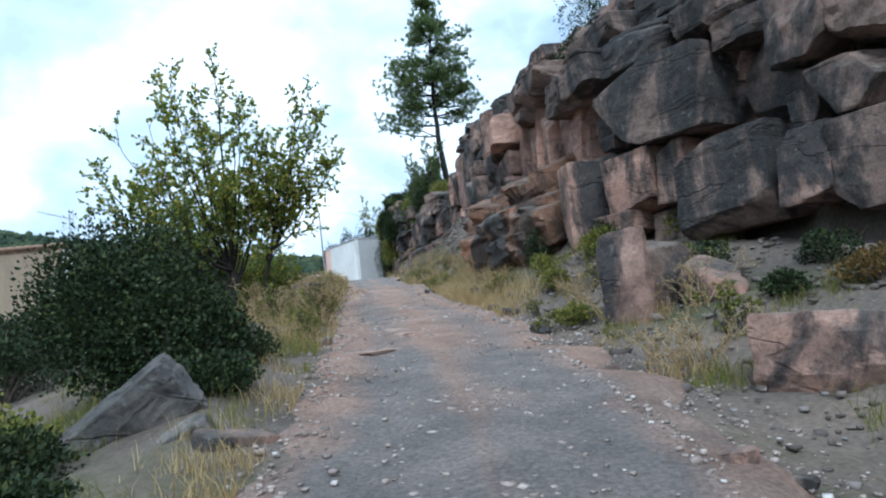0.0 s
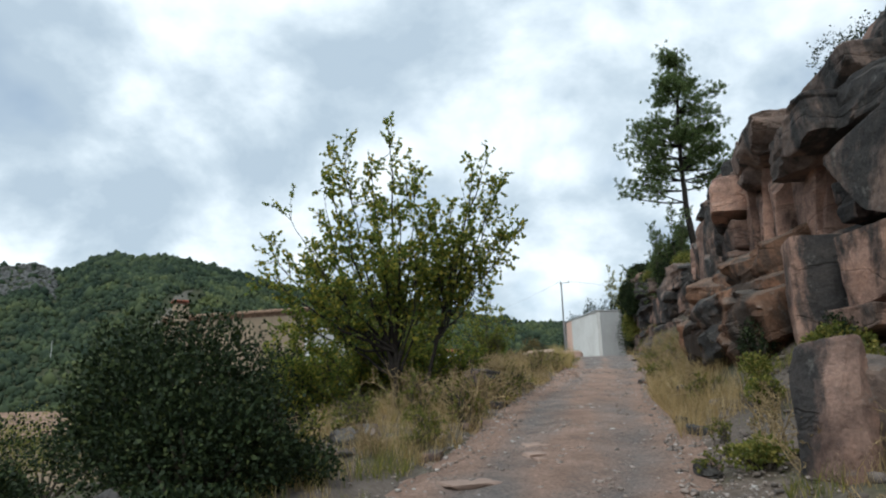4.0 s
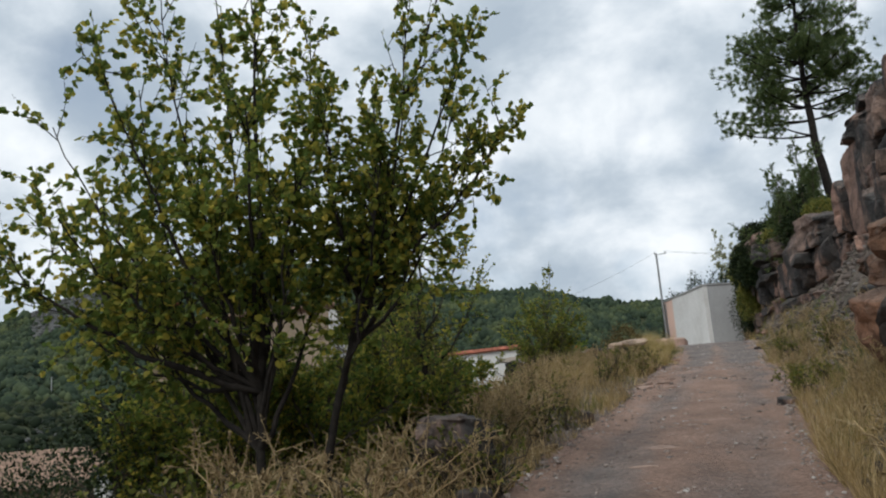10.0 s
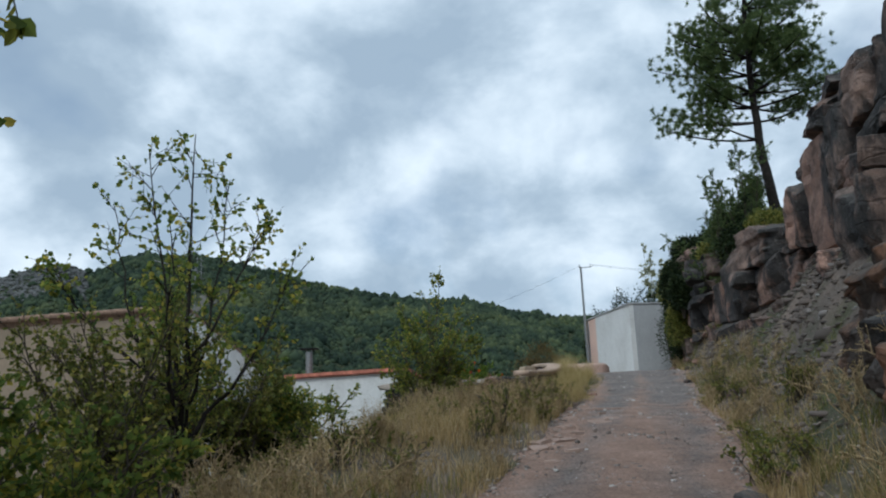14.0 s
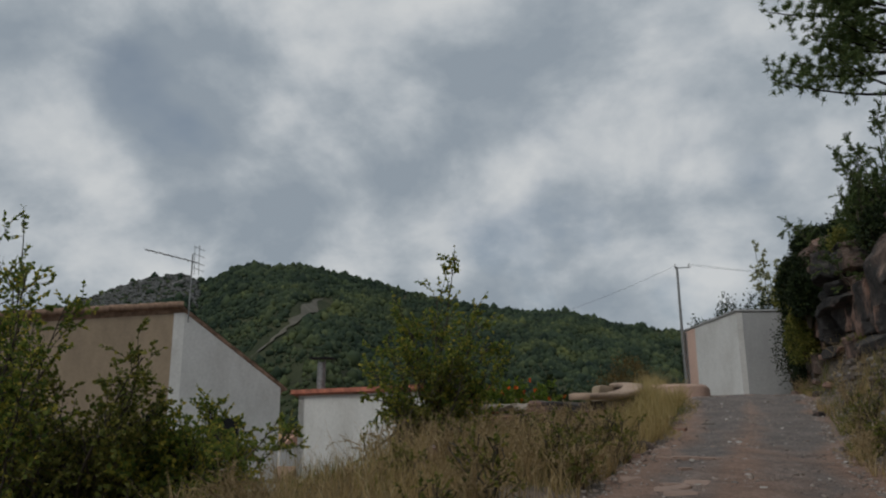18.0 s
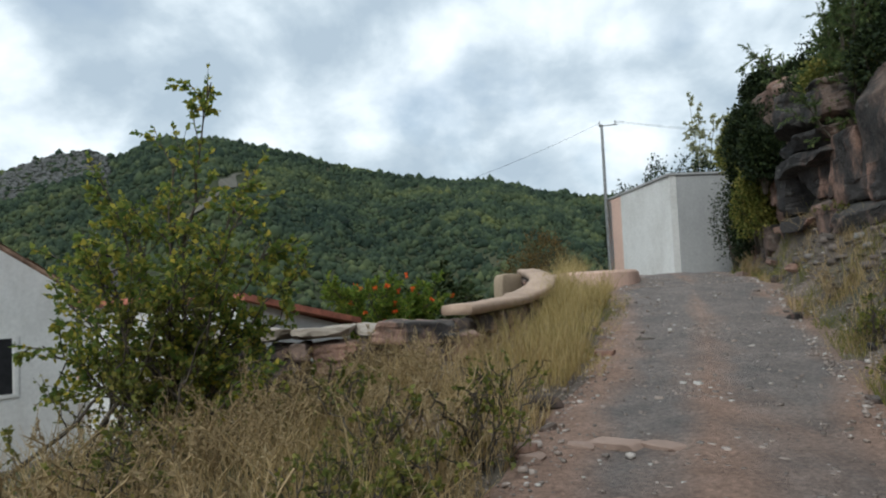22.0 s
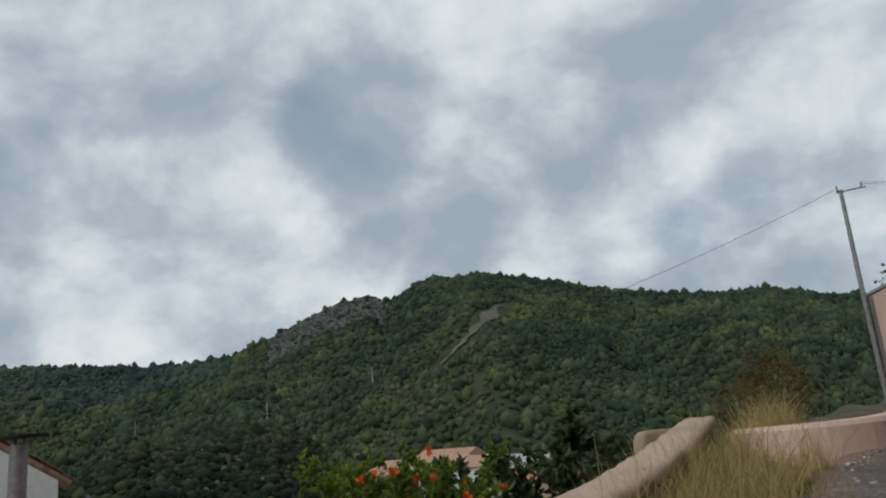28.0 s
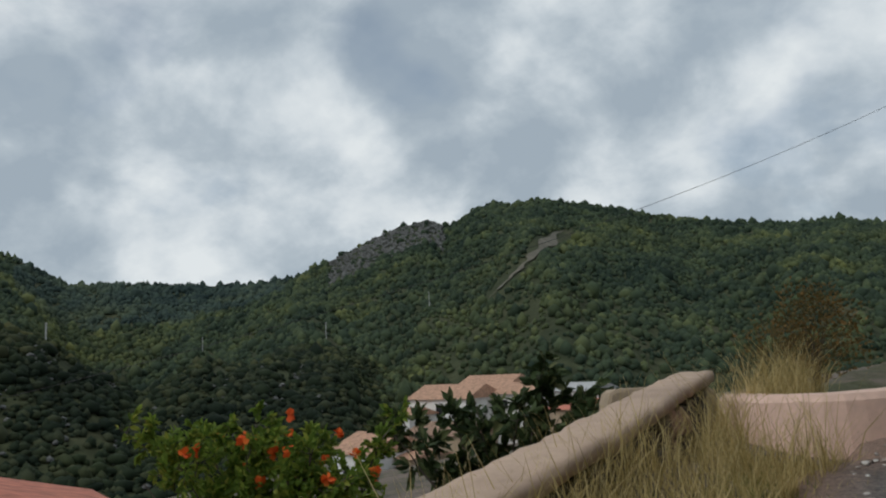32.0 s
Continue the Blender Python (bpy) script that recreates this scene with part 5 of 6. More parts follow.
def build_pine():
    rng = np.random.default_rng(81)
    x, y = 12.6, 32.6
    z = gz(x, y)
    pine = thing("pine_tree", x, y, z, "tall leaning pine with a bare trunk on the cliff", "tree")
    top = np.array([-0.05, -0.2, 17.9 - z])
    trunk = bezier(np.array([0.15, 0, -0.4]), np.array([-0.75, 0.1, 4.5]), top, 22)
    trunk[1:-1] += rng.normal(0, 0.02, (20, 3))
    part("trunk", fast_mesh("trunk", *tube_arrays(trunk, np.linspace(0.2, 0.025, 22), 10), BARK_DARK, True), pine)
    pads = []
    for k in range(40):
        t = rng.uniform(0.54, 0.99)
        pads.append((t, rng.uniform(0, 6.28), np.interp(t, [0.5, 0.62, 0.8, 1.0], [2.3, 2.9, 2.4, 0.7]) * rng.uniform(0.5, 1.0), 0.27))
    # long low boughs towards the valley and a thin pair on the cliff side
    pads += [(0.40 + 0.02 * k, 3.14 + rng.normal(0, 0.35), rng.uniform(1.8, 3.4), 0.32) for k in range(13)]
    pads += [(0.46, 0.2, 2.5, 0.3), (0.5, 6.1, 2.8, 0.3), (0.52, 0.5, 2.4, 0.3), (0.56, 0.0, 2.6, 0.32)]
    pads += [(rng.uniform(0.56, 0.85), rng.normal(0, 0.6), rng.uniform(1.6, 2.6), 0.26) for k in range(5)]
    tufts = []
    for t, a, ln, fat in pads:
        i = int(t * 21)
        p = trunk[i]
        d = np.array([math.cos(a), math.sin(a), rng.uniform(-0.05, 0.3)])
        end = p + d * max(ln, 0.35)
        path = bezier(p, p + d * ln * 0.5 + np.array([0, 0, -0.15]), end + np.array([0, 0, 0.15 * ln]), 7)
        part("branch", fast_mesh("branch", *tube_arrays(path, np.linspace(0.045, 0.01, 7), 5), BARK_DARK, True), pine)
        for j in range(62):
            u = rng.uniform(0.5, 1.0)
            q = path[min(int(u * 6), 6)] + rng.normal(0, fat, 3) * np.array([1, 1, 0.62]) + np.array([0, 0, 0.12])
            tufts.append(q)
    tufts = np.array(tufts)
    m = 32
    p = np.repeat(tufts, m, 0)
    d = rng.normal(0, 1, (len(p), 3)) + np.array([0, 0, 0.5])
    d /= np.linalg.norm(d, axis=1)[:, None]
    q = np.cross(d, rng.normal(0, 1, (len(p), 3)))
    q /= np.linalg.norm(q, axis=1)[:, None] + 1e-9
    ln = rng.uniform(0.08, 0.2, (len(p), 1))
    v = np.stack([p - q * 0.014, p + q * 0.014, p + d * ln], 1).reshape(-1, 3)
    f = np.arange(len(v)).reshape(-1, 3)
    part("crown", fast_mesh("crown", v, f, PINE, False), pine)


def grass_arrays(n, rng, pick, hmin, hmax, width=0.0028, lean=0.9):
    x, y, tall = pick(n)
    z = ground_z(x, y) - 0.02
    h = rng.uniform(hmin, hmax, n) * rng.uniform(0.6, 1.0, n) * tall
    a = rng.uniform(0, 6.28, n)
    side = np.stack([np.cos(a), np.sin(a), 0 * a], -1) * (width * rng.uniform(0.6, 1.5, n))[:, None]
    b = rng.uniform(0, 6.28, n)
    off = np.stack([np.cos(b), np.sin(b), 0 * b], -1) * (h * rng.uniform(0.1, lean, n))[:, None]
    p0 = np.stack([x, y, z], -1)
    up = np.stack([0 * h, 0 * h, h], -1)
    p1 = p0 + up * 0.55 + off * 0.3
    p2 = p0 + up + off
    v = np.stack([p0 - side, p0 + side, p1 + side * 0.8, p1 - side * 0.8, p2 + side * 0.15, p2 - side * 0.15], 1).reshape(-1, 3)
    k = (np.arange(n) * 6)[:, None]
    f = np.concatenate([k + np.array([[0, 1, 2, 3]]), k + np.array([[3, 2, 4, 5]])])
    return v, f


def build_grass():
    rng = np.random.default_rng(91)
    def clumpy(n, y0, y1, o0, o1, left, power=1.0):
        m = max(n // 90, 1)
        cy = rng.uniform(y0, y1, m)
        co = o0 + (o1 - o0) * rng.random(m) ** power
        tall = rng.uniform(0.4, 1.15, m)
        k = rng.integers(0, m, n)
        y = cy[k] + rng.normal(0, 0.13, n)
        o = np.maximum(co[k] + rng.normal(0, 0.15, n), o0)
        x = mid_x(y) + (-(HALF + o) if left else HALF + o)
        return x, y, tall[k]
    beds = [
        ("verge_grass", 14000, (5.5, 20.0, 0.0, 2.8, True, 1.0), 0.12, 0.5, GRASS),
        ("verge_grass", 13000, (19.0, 28.2, 0.05, 2.6, True, 1.0), 0.15, 0.66, GRASS),
        ("tall_grass", 4300, (26.5, 33.0, 0.12, 0.95, True, 1.0), 0.15, 0.8, STRAW_GRASS),
        ("tall_grass", 1900, (31.5, 36.2, 0.85, 1.3, True, 0.8), 0.3, 0.85, STRAW_GRASS),
        ("tall_grass", 2600, (29.5, 33.2, 0.2, 1.0, True, 1.0), 0.1, 0.36, STRAW_GRASS),
        ("verge_weeds", 5500, (27.5, 34.2, -0.25, 0.9, True, 1.0), 0.04, 0.16, WEED),
        ("low_grass", 4500, (27.0, 33.2, -0.2, 0.9, True, 1.0), 0.04, 0.18, STRAW_GRASS),
        ("near_grass", 2600, (-2.0, 5.5, 0.1, 0.9, True, 1.0), 0.06, 0.26, GRASS),
        ("near_weeds", 3200, (-2.5, 6.0, 0.15, 2.2, True, 1.0), 0.06, 0.32, WEED),
        ("bank_grass", 9000, (7.0, 16.5, 0.05, 1.1, False, 1.2), 0.12, 0.55, GRASS),
        ("bank_grass", 2500, (16.0, 27.0, 0.05, 0.9, False, 1.3), 0.1, 0.4, GRASS),
        ("bank_weeds", 6500, (10.0, 27.0, 0.1, 1.6, False, 1.2), 0.08, 0.36, WEED),
        ("bank_grass", 3000, (27.0, 39.0, 0.0, 1.5, False, 1.2), 0.1, 0.45, GRASS),
        ("bank_weeds", 4500, (27.0, 39.5, 0.1, 1.6, False, 1.2), 0.1, 0.4, WEED),
        ("bank_weeds", 2600, (-1.0, 9.0, 0.7, 3.2, False, 1.0), 0.06, 0.3, WEED),
        ("bank_grass", 1500, (1.5, 9.0, 0.5, 2.6, False, 1.0), 0.1, 0.36, GRASS),
        ("verge_weeds", 9000, (3.0, 26.0, 0.2, 3.6, True, 0.8), 0.1, 0.42, WEED),
        ("ledge_grass", 4000, (3.0, 24.0, 4.4, 6.8, False, 1.0), 0.1, 0.4, GRASS),
    ]
    for name, n, args, h0, h1, mat in beds:
        v, f = grass_arrays(n, rng, lambda k: clumpy(k, *args), h0, h1)
        tagged(new(name, fast_mesh(name, v, f, mat, False)), "dry straw-coloured grass along the track" if mat is not WEED else "green weeds among dry grass", "grass", kind="stuff")


def build_terrace_bushes():
    rng = np.random.default_rng(141)
    for x, y, r, h, m in ((3.5, 33.2, 0.7, 0.9, OAK), (4.1, 34.6, 0.6, 0.8, WEED), (3.0, 34.4, 0.7, 0.9, OAK), (4.3, 31.6, 0.6, 0.7, WEED), (3.6, 30.2, 0.6, 0.6, OAK), (2.6, 29.6, 0.7, 0.7, WEED)):
        dense_bush("garden_bush", (x, y, gz(x, y) - 0.1), r, h, "leafy garden bush below the parapet wall", m, rng, 5000, 0.055)


def build_dry_weeds():
    rng = np.random.default_rng(131)
    kinds = []
    for k, (mat, leafy, h) in enumerate(((DRY_WEED, 7, 0.5), (DRY_WEED, 5, 0.38), (WEED, 8, 0.34), (DRY_WEED, 9, 0.62), (WEED, 6, 0.5))):
        y = 9.0 + k * 2.0
        x = float(mid_x(y)) - HALF - 0.9
        tips = [(rng.normal(0, 0.4 * h), rng.normal(0, 0.4 * h), h * rng.uniform(0.5, 1.0)) for _ in range(10)]
        label = "dry brown weed with thin stalks beside the track" if mat is DRY_WEED else "leafy green weed beside the track"
        kinds.append((branchy("weed", (x, y, gz(x, y)), tips, label, "weed", mat, rng, 0.004, 4, 0.24 * h / 0.5, leafy, 0.036, NARROW_V if mat is DRY_WEED else LEAF_V, 0.1, 1, 0.06, BARK if mat is WEED else STRAW, group="weeds along the track"), x, y))
    spots = [(rng.uniform(5.5, 19.5), -HALF - rng.uniform(0.0, 2.4)) for _ in range(55)]
    spots += [(rng.uniform(19.5, 27.0), -HALF - rng.uniform(0.0, 2.4)) for _ in range(45)]
    spots += [(11.1, -HALF - 0.15), (11.2, -HALF - 0.4), (11.0, -HALF - 0.65), (11.3, -HALF - 0.05)]
    spots += [(rng.uniform(0.0, 16.0), HALF + rng.uniform(0.2, 2.4)) for _ in range(26)]
    spots += [(rng.uniform(16.0, 38.0), HALF + rng.uniform(0.1, 1.3)) for _ in range(34)]
    for yy, off in spots:
        ob, x0, y0 = kinds[rng.integers(0, len(kinds))]
        xx = float(mid_x(yy)) + off
        copy_thing(ob, pose(xx, yy, gz(xx, yy), 0, 0, rng.uniform(0, 360)) @ Matrix.Scale(rng.uniform(0.7, 1.25), 4))


def build_garden():
    rng = np.random.default_rng(101)
    x, y = 2.55, 32.1
    z = gz(x, y)
    tips = [(rng.uniform(-1.25, 0.75), rng.uniform(-0.8, 0.8), rng.uniform(0.6, 1.0) * (3.05 - z)) for _ in range(34)]
    vine = branchy("trumpet_vine", (x, y, z), tips, "trumpet vine bush with orange-red flowers beyond the wall", "bush", VINE, rng, 0.022, 20, 0.45, 16, 0.075, NARROW_V, 0.1, 3, 0.4)
    pts, dirs = [], []
    for tip in tips[:15]:
        for _ in range(2):
            c = np.array(tip) + rng.normal(0, 0.12, 3) + np.array([0, 0, 0.1])
            bloom = rng.integers(5, 10)
            d = rng.normal(0, 0.5, (bloom, 3)) + np.array([0, 0, 0.4])
            pts.append(np.repeat(c[None], bloom, 0))
            dirs.append(d)
    v, f = leaves(np.concatenate(pts), np.concatenate(dirs), np.full(sum(len(p) for p in pts), 0.062), rng, LEAF_V, 0.0)
    part("blossom", fast_mesh("blossom", v, f, FLOWER, False), vine, "clusters of orange-red trumpet flowers")
    x, y = 2.3, 36.6
    z = gz(x, y)
    tips = [(rng.uniform(-1.5, 1.4), rng.uniform(-1.0, 1.0), rng.uniform(0.55, 0.98) * (3.3 - z)) for _ in range(20)] + [(0.7, 0, 3.55 - z)]
    branchy("loquat_tree", (x, y, z), tips, "loquat tree with long dark leathery leaves behind the wall", "tree", LOQUAT, rng, 0.05, 10, 0.4, 9, 0.2, NARROW_V, 0.3, 1, 0.15)


# ---- buildings ----


def slab_under(parent, name, base, th, mat, label=""):
    n = len(base)
    v = [Vector(p) for p in base] + [Vector(p) + Vector(th) for p in base]
    f = [tuple(range(n - 1, -1, -1)), tuple(range(n, 2 * n))] + [(i, (i + 1) % n, (i + 1) % n + n, i + n) for i in range(n)]
    me = mesh_from(name, v, f, mat)
    bm = bmesh.new()
    bm.from_mesh(me)
    bmesh.ops.recalc_face_normals(bm, faces=bm.faces[:])
    bm.to_mesh(me)
    bm.free()
    return part(name, me, parent, label)


def roof_tiles(parent, a, b, c, d, mat, rows, cols, radius=0.09, name="roof_tile"):
    """Barrel tiles on the roof plane with ridge a-b and eave d-c, as one mesh for a shared tile, each its own part."""
    a, b, c, d = (Vector(p) for p in (a, b, c, d))
    run = (d - a)
    ln = run.length / rows * 1.15
    n = 5
    v, f = [], []
    for i, (s, r) in enumerate(((0, radius), (ln, radius * 0.82))):
        for j in range(n + 1):
            t = math.pi * j / n
            v.append((s, math.cos(t) * r, math.sin(t) * r * 0.75))
    for j in range(n):
        f.append((j, j + 1, n + 2 + j, n + 1 + j))
    me = mesh_from(name, v, f, mat, True)
    xax = run.normalized()
    zax = (b - a).cross(run).normalized()
    if zax.z < 0:
        zax = -zax
    yax = zax.cross(xax)
    for r in range(rows):
        for k in range(cols):
            u = (k + 0.5) / cols
            p = a + (b - a) * u
            q = d + (c - d) * u
            o = p + (q - p) * (r / rows) + zax * 0.11
            ob = part(name, me, parent)
            m = Matrix((xax, yax, zax)).transposed().to_4x4()
            m.translation = o + zax * random.uniform(-0.01, 0.012)
            ob.matrix_local = m @ pose(0, 0, 0, random.uniform(-3, 3), random.uniform(-1.5, 1.5), random.uniform(-3, 3))


def build_hut():
    hut = thing("storage_hut", 9.5, 41.8, 3.1, "low grey rendered storage hut at the end of the track", "hut")
    o, a, b = Vector((0, 0, 0)), Vector((-1.4, 3.2, 0)), Vector((2.55, 0.35, 0))
    up = lambda p, z: (p.x, p.y, z)
    k = 0.78
    ak = a * k
    inward = (b.normalized() * 0.2)[:]
    slab_under(hut, "side_wall", [up(o, -0.8), up(ak, -0.8), up(ak, 2.78), up(o, 3.0)], inward, WHITEWASH, "pale limewashed side wall")
    slab_under(hut, "pilaster", [up(ak, -0.8), up(a, -0.8), up(a, 2.66), up(ak, 2.74)], (Vector(inward) * 1.1)[:], PINK_PLASTER, "pinkish plaster end of the side wall")
    slab_under(hut, "front_wall", [up(o + Vector((0.21, 0.03, 0)), -0.8), up(b, -0.8), up(b, 2.985), up(o + Vector((0.21, 0.03, 0)), 2.985)], (a.normalized() * 0.2)[:], GREY_RENDER, "bare grey cement front wall")
    slab_under(hut, "end_wall", [up(b, -0.8), up(a + b, -0.8), up(a + b, 2.66), up(b, 2.98)], (-Vector(inward))[:], GREY_RENDER)
    slab_under(hut, "back_wall", [up(a, -0.8), up(a + b, -0.8), up(a + b, 2.64), up(a, 2.64)], (-a.normalized() * 0.2)[:], GREY_RENDER)
    e = 0.05
    slab_under(hut, "roof", [(-e, -e, 3.004), (b.x + e, b.y - e, 3.004), (a.x + b.x + e, a.y + b.y + e, 2.69), (a.x - e, a.y + e, 2.69)], (0, 0, 0.06), GREY_RENDER, "thin concrete roof slab")
    slab_under(hut, "plinth", [(a.x - 0.35, a.y - 0.6, -0.75), (a.x + 0.15, a.y - 1.6, -0.75), (a.x + 0.4, a.y - 1.4, -0.75), (a.x - 0.1, a.y - 0.4, -0.75)], (0, 0, 0.75), PINK_PLASTER, "low pinkish plinth")
    step = thing("door_step", 9.15, 42.1, 3.08, "white painted step slab lying before the hut", "step")
    part("slab", box_data("slab", -0.75, -0.35, -0.15, 0.05, 0.0, 0.1, WHITEWASH, 0.02), step)
    return hut


def wire_between(name, p, q, sag, label):
    p, q = np.array(p, float), np.array(q, float)
    t = np.linspace(0, 1, 24)[:, None]
    pts = p + (q - p) * t - np.array([0, 0, 1.0]) * (4 * sag * t * (1 - t))
    tagged(new(name, tube_data(name, pts, np.full(24, 0.0045), WIRE, 5)), label, "cable")


def build_pole():
    pole = thing("utility_pole", 8.0, 44.5, 3.1, "slim grey metal utility pole beside the hut", "pole")
    part("shaft", tube_data("shaft", [(0, 0, -0.6), (-0.03, 0.1, 2.6), (-0.03, 0.15, 5.25)], [0.06, 0.055, 0.045], METAL, 10), pole)
    part("arm", tube_data("arm", [(-0.12, 0.15, 5.2), (0.5, 0.1, 5.22)], [0.02, 0.02], METAL, 6), pole)
    for dx in (-0.1, 0.42):
        part("insulator", tube_data("insulator", [(dx, 0.13, 5.22), (dx, 0.13, 5.36)], [0.03, 0.02], GREY_RENDER, 8), pole)
    # poles of the line across the valley
    for h, r, tall in ((-29.5, 352, 8.6), (-37.0, 308, 7.2), (-46.1, 412, 9.4), (-54.6, 201, 5.6)):
        x, y = hill_xy(h, r)
        z = float(hill_z(h, r))
        far_pole = thing("utility_pole", float(x), float(y), z, "pale utility pole standing above the woods of the far slope", "pole", "poles across the valley")
        part("shaft", tube_data("shaft", [(0, 0, -1.0), (0, 0, tall)], [0.2, 0.15], GREY_RENDER, 8), far_pole)
        part("arm", tube_data("arm", [(-0.7, 0, tall - 0.4), (0.7, 0, tall - 0.4)], [0.07, 0.07], METAL, 6), far_pole)
    wire_between("power_cable", (7.9, 44.63, 8.4), (-3.6, 32.7, 3.3), 0.45, "thin black cable from the pole to the house")
    wire_between("power_cable", (8.42, 44.6, 8.45), (20, 52, 9.2), 0.3, "thin black cable running behind the hut")
    wire_between("power_cable", (8.42, 44.6, 8.4), (22, 49, 8.2), 0.3, "thin black cable running over the hut")


def window_in(parent, c, right, up, out, w, h, depth=0.16, frame_mat=None):
    """A framed panel 3 mm proud of the wall, coloured as an unlit inside."""
    c, right, up, out = (Vector(v) for v in (c, right, up, out))
    right, out = right.normalized(), out.normalized()
    win = part("window", None, parent)
    def bar(name, a0, a1, b0, b1, d0, d1, mat):
        ps = [c + right * s + up * t for s, t in ((a0, b0), (a1, b0), (a1, b1), (a0, b1))]
        return slab_under(win, name, [p + out * d0 for p in ps], (out * (d1 - d0))[:], mat)
    m = frame_mat or WHITEWASH
    bar("pane", -w / 2, w / 2, -h / 2, h / 2, 0.004, 0.012, DARK)
    t = 0.06
    bar("frame_side", -w / 2 - t, -w / 2, -h / 2 - t, h / 2 + t, 0.003, 0.05, m)
    bar("frame_side", w / 2, w / 2 + t, -h / 2 - t, h / 2 + t, 0.003, 0.05, m)
    bar("lintel", -w / 2, w / 2, h / 2, h / 2 + t, 0.003, 0.05, m)
    bar("sill", -w / 2, w / 2, -h / 2 - t, -h / 2, 0.003, 0.07, m)
    return win


def build_house():
    house = thing("house", -5.42, 30.7, -0.6, "old house with tan side wall and white gable", "house")
    o, ridge, side = Vector((0, 0, 0)), Vector((-5.23, -3.24, 0)), Vector((1.68, 2.1, 0))
    H, E, D = 5.55, 3.82, 0.7
    up = lambda p, z: (p.x, p.y, z)
    inw, bck = ridge.normalized() * 0.25, side.normalized() * 0.25
    slab_under(house, "gable_wall", [up(o, -2), up(side, -2), up(side, E), up(o, H)], inw[:], WHITEWASH, "white rendered gable wall")
    o2 = ridge.normalized() * 0.252
    slab_under(house, "side_wall", [up(o2, -2), up(o2, H - 0.04), up(ridge, H - D), up(ridge, -2)], bck[:], TAN_RENDER, "tan rendered side wall")
    slab_under(house, "end_wall", [up(ridge, -2), up(ridge + side, -2), up(ridge + side, E - D), up(ridge, H - D)], (-inw)[:], TAN_RENDER)
    slab_under(house, "far_wall", [up(side + o2, -2), up(side + o2, E - 0.04), up(side + ridge, E - D), up(side + ridge, -2)], (-bck)[:], TAN_RENDER)
    ov = -side.normalized() * 0.12
    e1 = -ridge.normalized() * 0.06
    A, B = o + ov + e1 + Vector((0, 0, H + 0.09)), ridge + ov + Vector((0, 0, H - D + 0.09))
    C, Dd = side + ridge - ov + Vector((0, 0, E - D - 0.07)), side - ov + e1 + Vector((0, 0, E - 0.07))
    slab_under(house, "roof_deck", [A, B, C, Dd], (0, 0, 0.06), TILE_OLD, "weathered clay roof deck")
    roof_tiles(house, A, B, C, Dd, TILE_OLD, 6, 26, 0.13)
    # ridge cap tiles along the top of the tan wall
    me = tube_data("ridge_tile", [(0, 0, 0), (0.34, 0, 0.02)], [0.1, 0.085], TILE_OLD, 8)
    rl = (B - A)
    yaw = math.degrees(math.atan2(rl.y, rl.x))
    for k in range(19):
        p = A + rl * (k / 19) + Vector((0, 0, 0.09))
        ob = part("ridge_tile", me, house)
        ob.matrix_local = pose(p.x, p.y, p.z, 0, 6 + random.uniform(-3, 3), yaw + random.uniform(-4, 4))
    g = -ridge.normalized()
    window_in(house, o + side * 0.42 + Vector((0, 0, 2.55)), side, (0, 0, 1), g, 0.85, 1.0)
    chim = part("chimney", box_data("chimney", -0.28, -0.28, -0.7, 0.28, 0.28, 0.42, TAN_RENDER), house, "small square chimney with a tile cap")
    p = ridge * 0.95 + side * 0.12
    chim.matrix_local = pose(p.x, p.y, H - D + 0.35, 0, 0, 30)
    for dx in (-0.2, 0.2):
        part("cap_post", box_data("cap_post", dx - 0.05, -0.22, 0.424, dx + 0.05, 0.22, 0.55, TILE_OLD, 0.01), chim)
    part("cap", box_data("cap", -0.34, -0.34, 0.554, 0.34, 0.34, 0.62, TILE, 0.02), chim)
    # aerial
    aerial = thing("tv_aerial", -5.3, 30.65, 4.9, "rusty rooftop television aerial on a thin mast", "aerial")
    part("mast", tube_data("mast", [(0, 0, -0.2), (0, 0, 1.5)], [0.02, 0.018], METAL, 8), aerial)
    part("boom", tube_data("boom", [(0.15, 0.05, 1.28), (-1.15, -0.25, 1.62)], [0.014, 0.014], METAL, 6), aerial)
    for k in range(7):
        t = k / 6
        c = Vector((0.05, 0.02, 1.3)).lerp(Vector((-1.12, -0.24, 1.61)), t)
        part("element", tube_data("element", [c + Vector((-0.05, 0.2, 0)), c + Vector((0.05, -0.2, 0))], [0.007, 0.007], METAL, 5), aerial)
    for dz in (-0.22, -0.08, 0.1, 0.26):
        part("reflector", tube_data("reflector", [(0.16, 0.3, 1.35 + dz * 1.1), (0.16, -0.25, 1.35 + dz * 1.1)], [0.008, 0.008], METAL, 5), aerial)
    for dx in (0.06, 0.18):
        part("reflector_bar", tube_data("reflector_bar", [(dx, 0.02, 0.98), (dx - 0.03, 0.02, 1.72)], [0.008, 0.008], METAL, 5), aerial)
    part("stay", tube_data("stay", [(0, 0, 0.95), (-0.45, -0.1, 0.75)], [0.01, 0.01], METAL, 5), aerial)


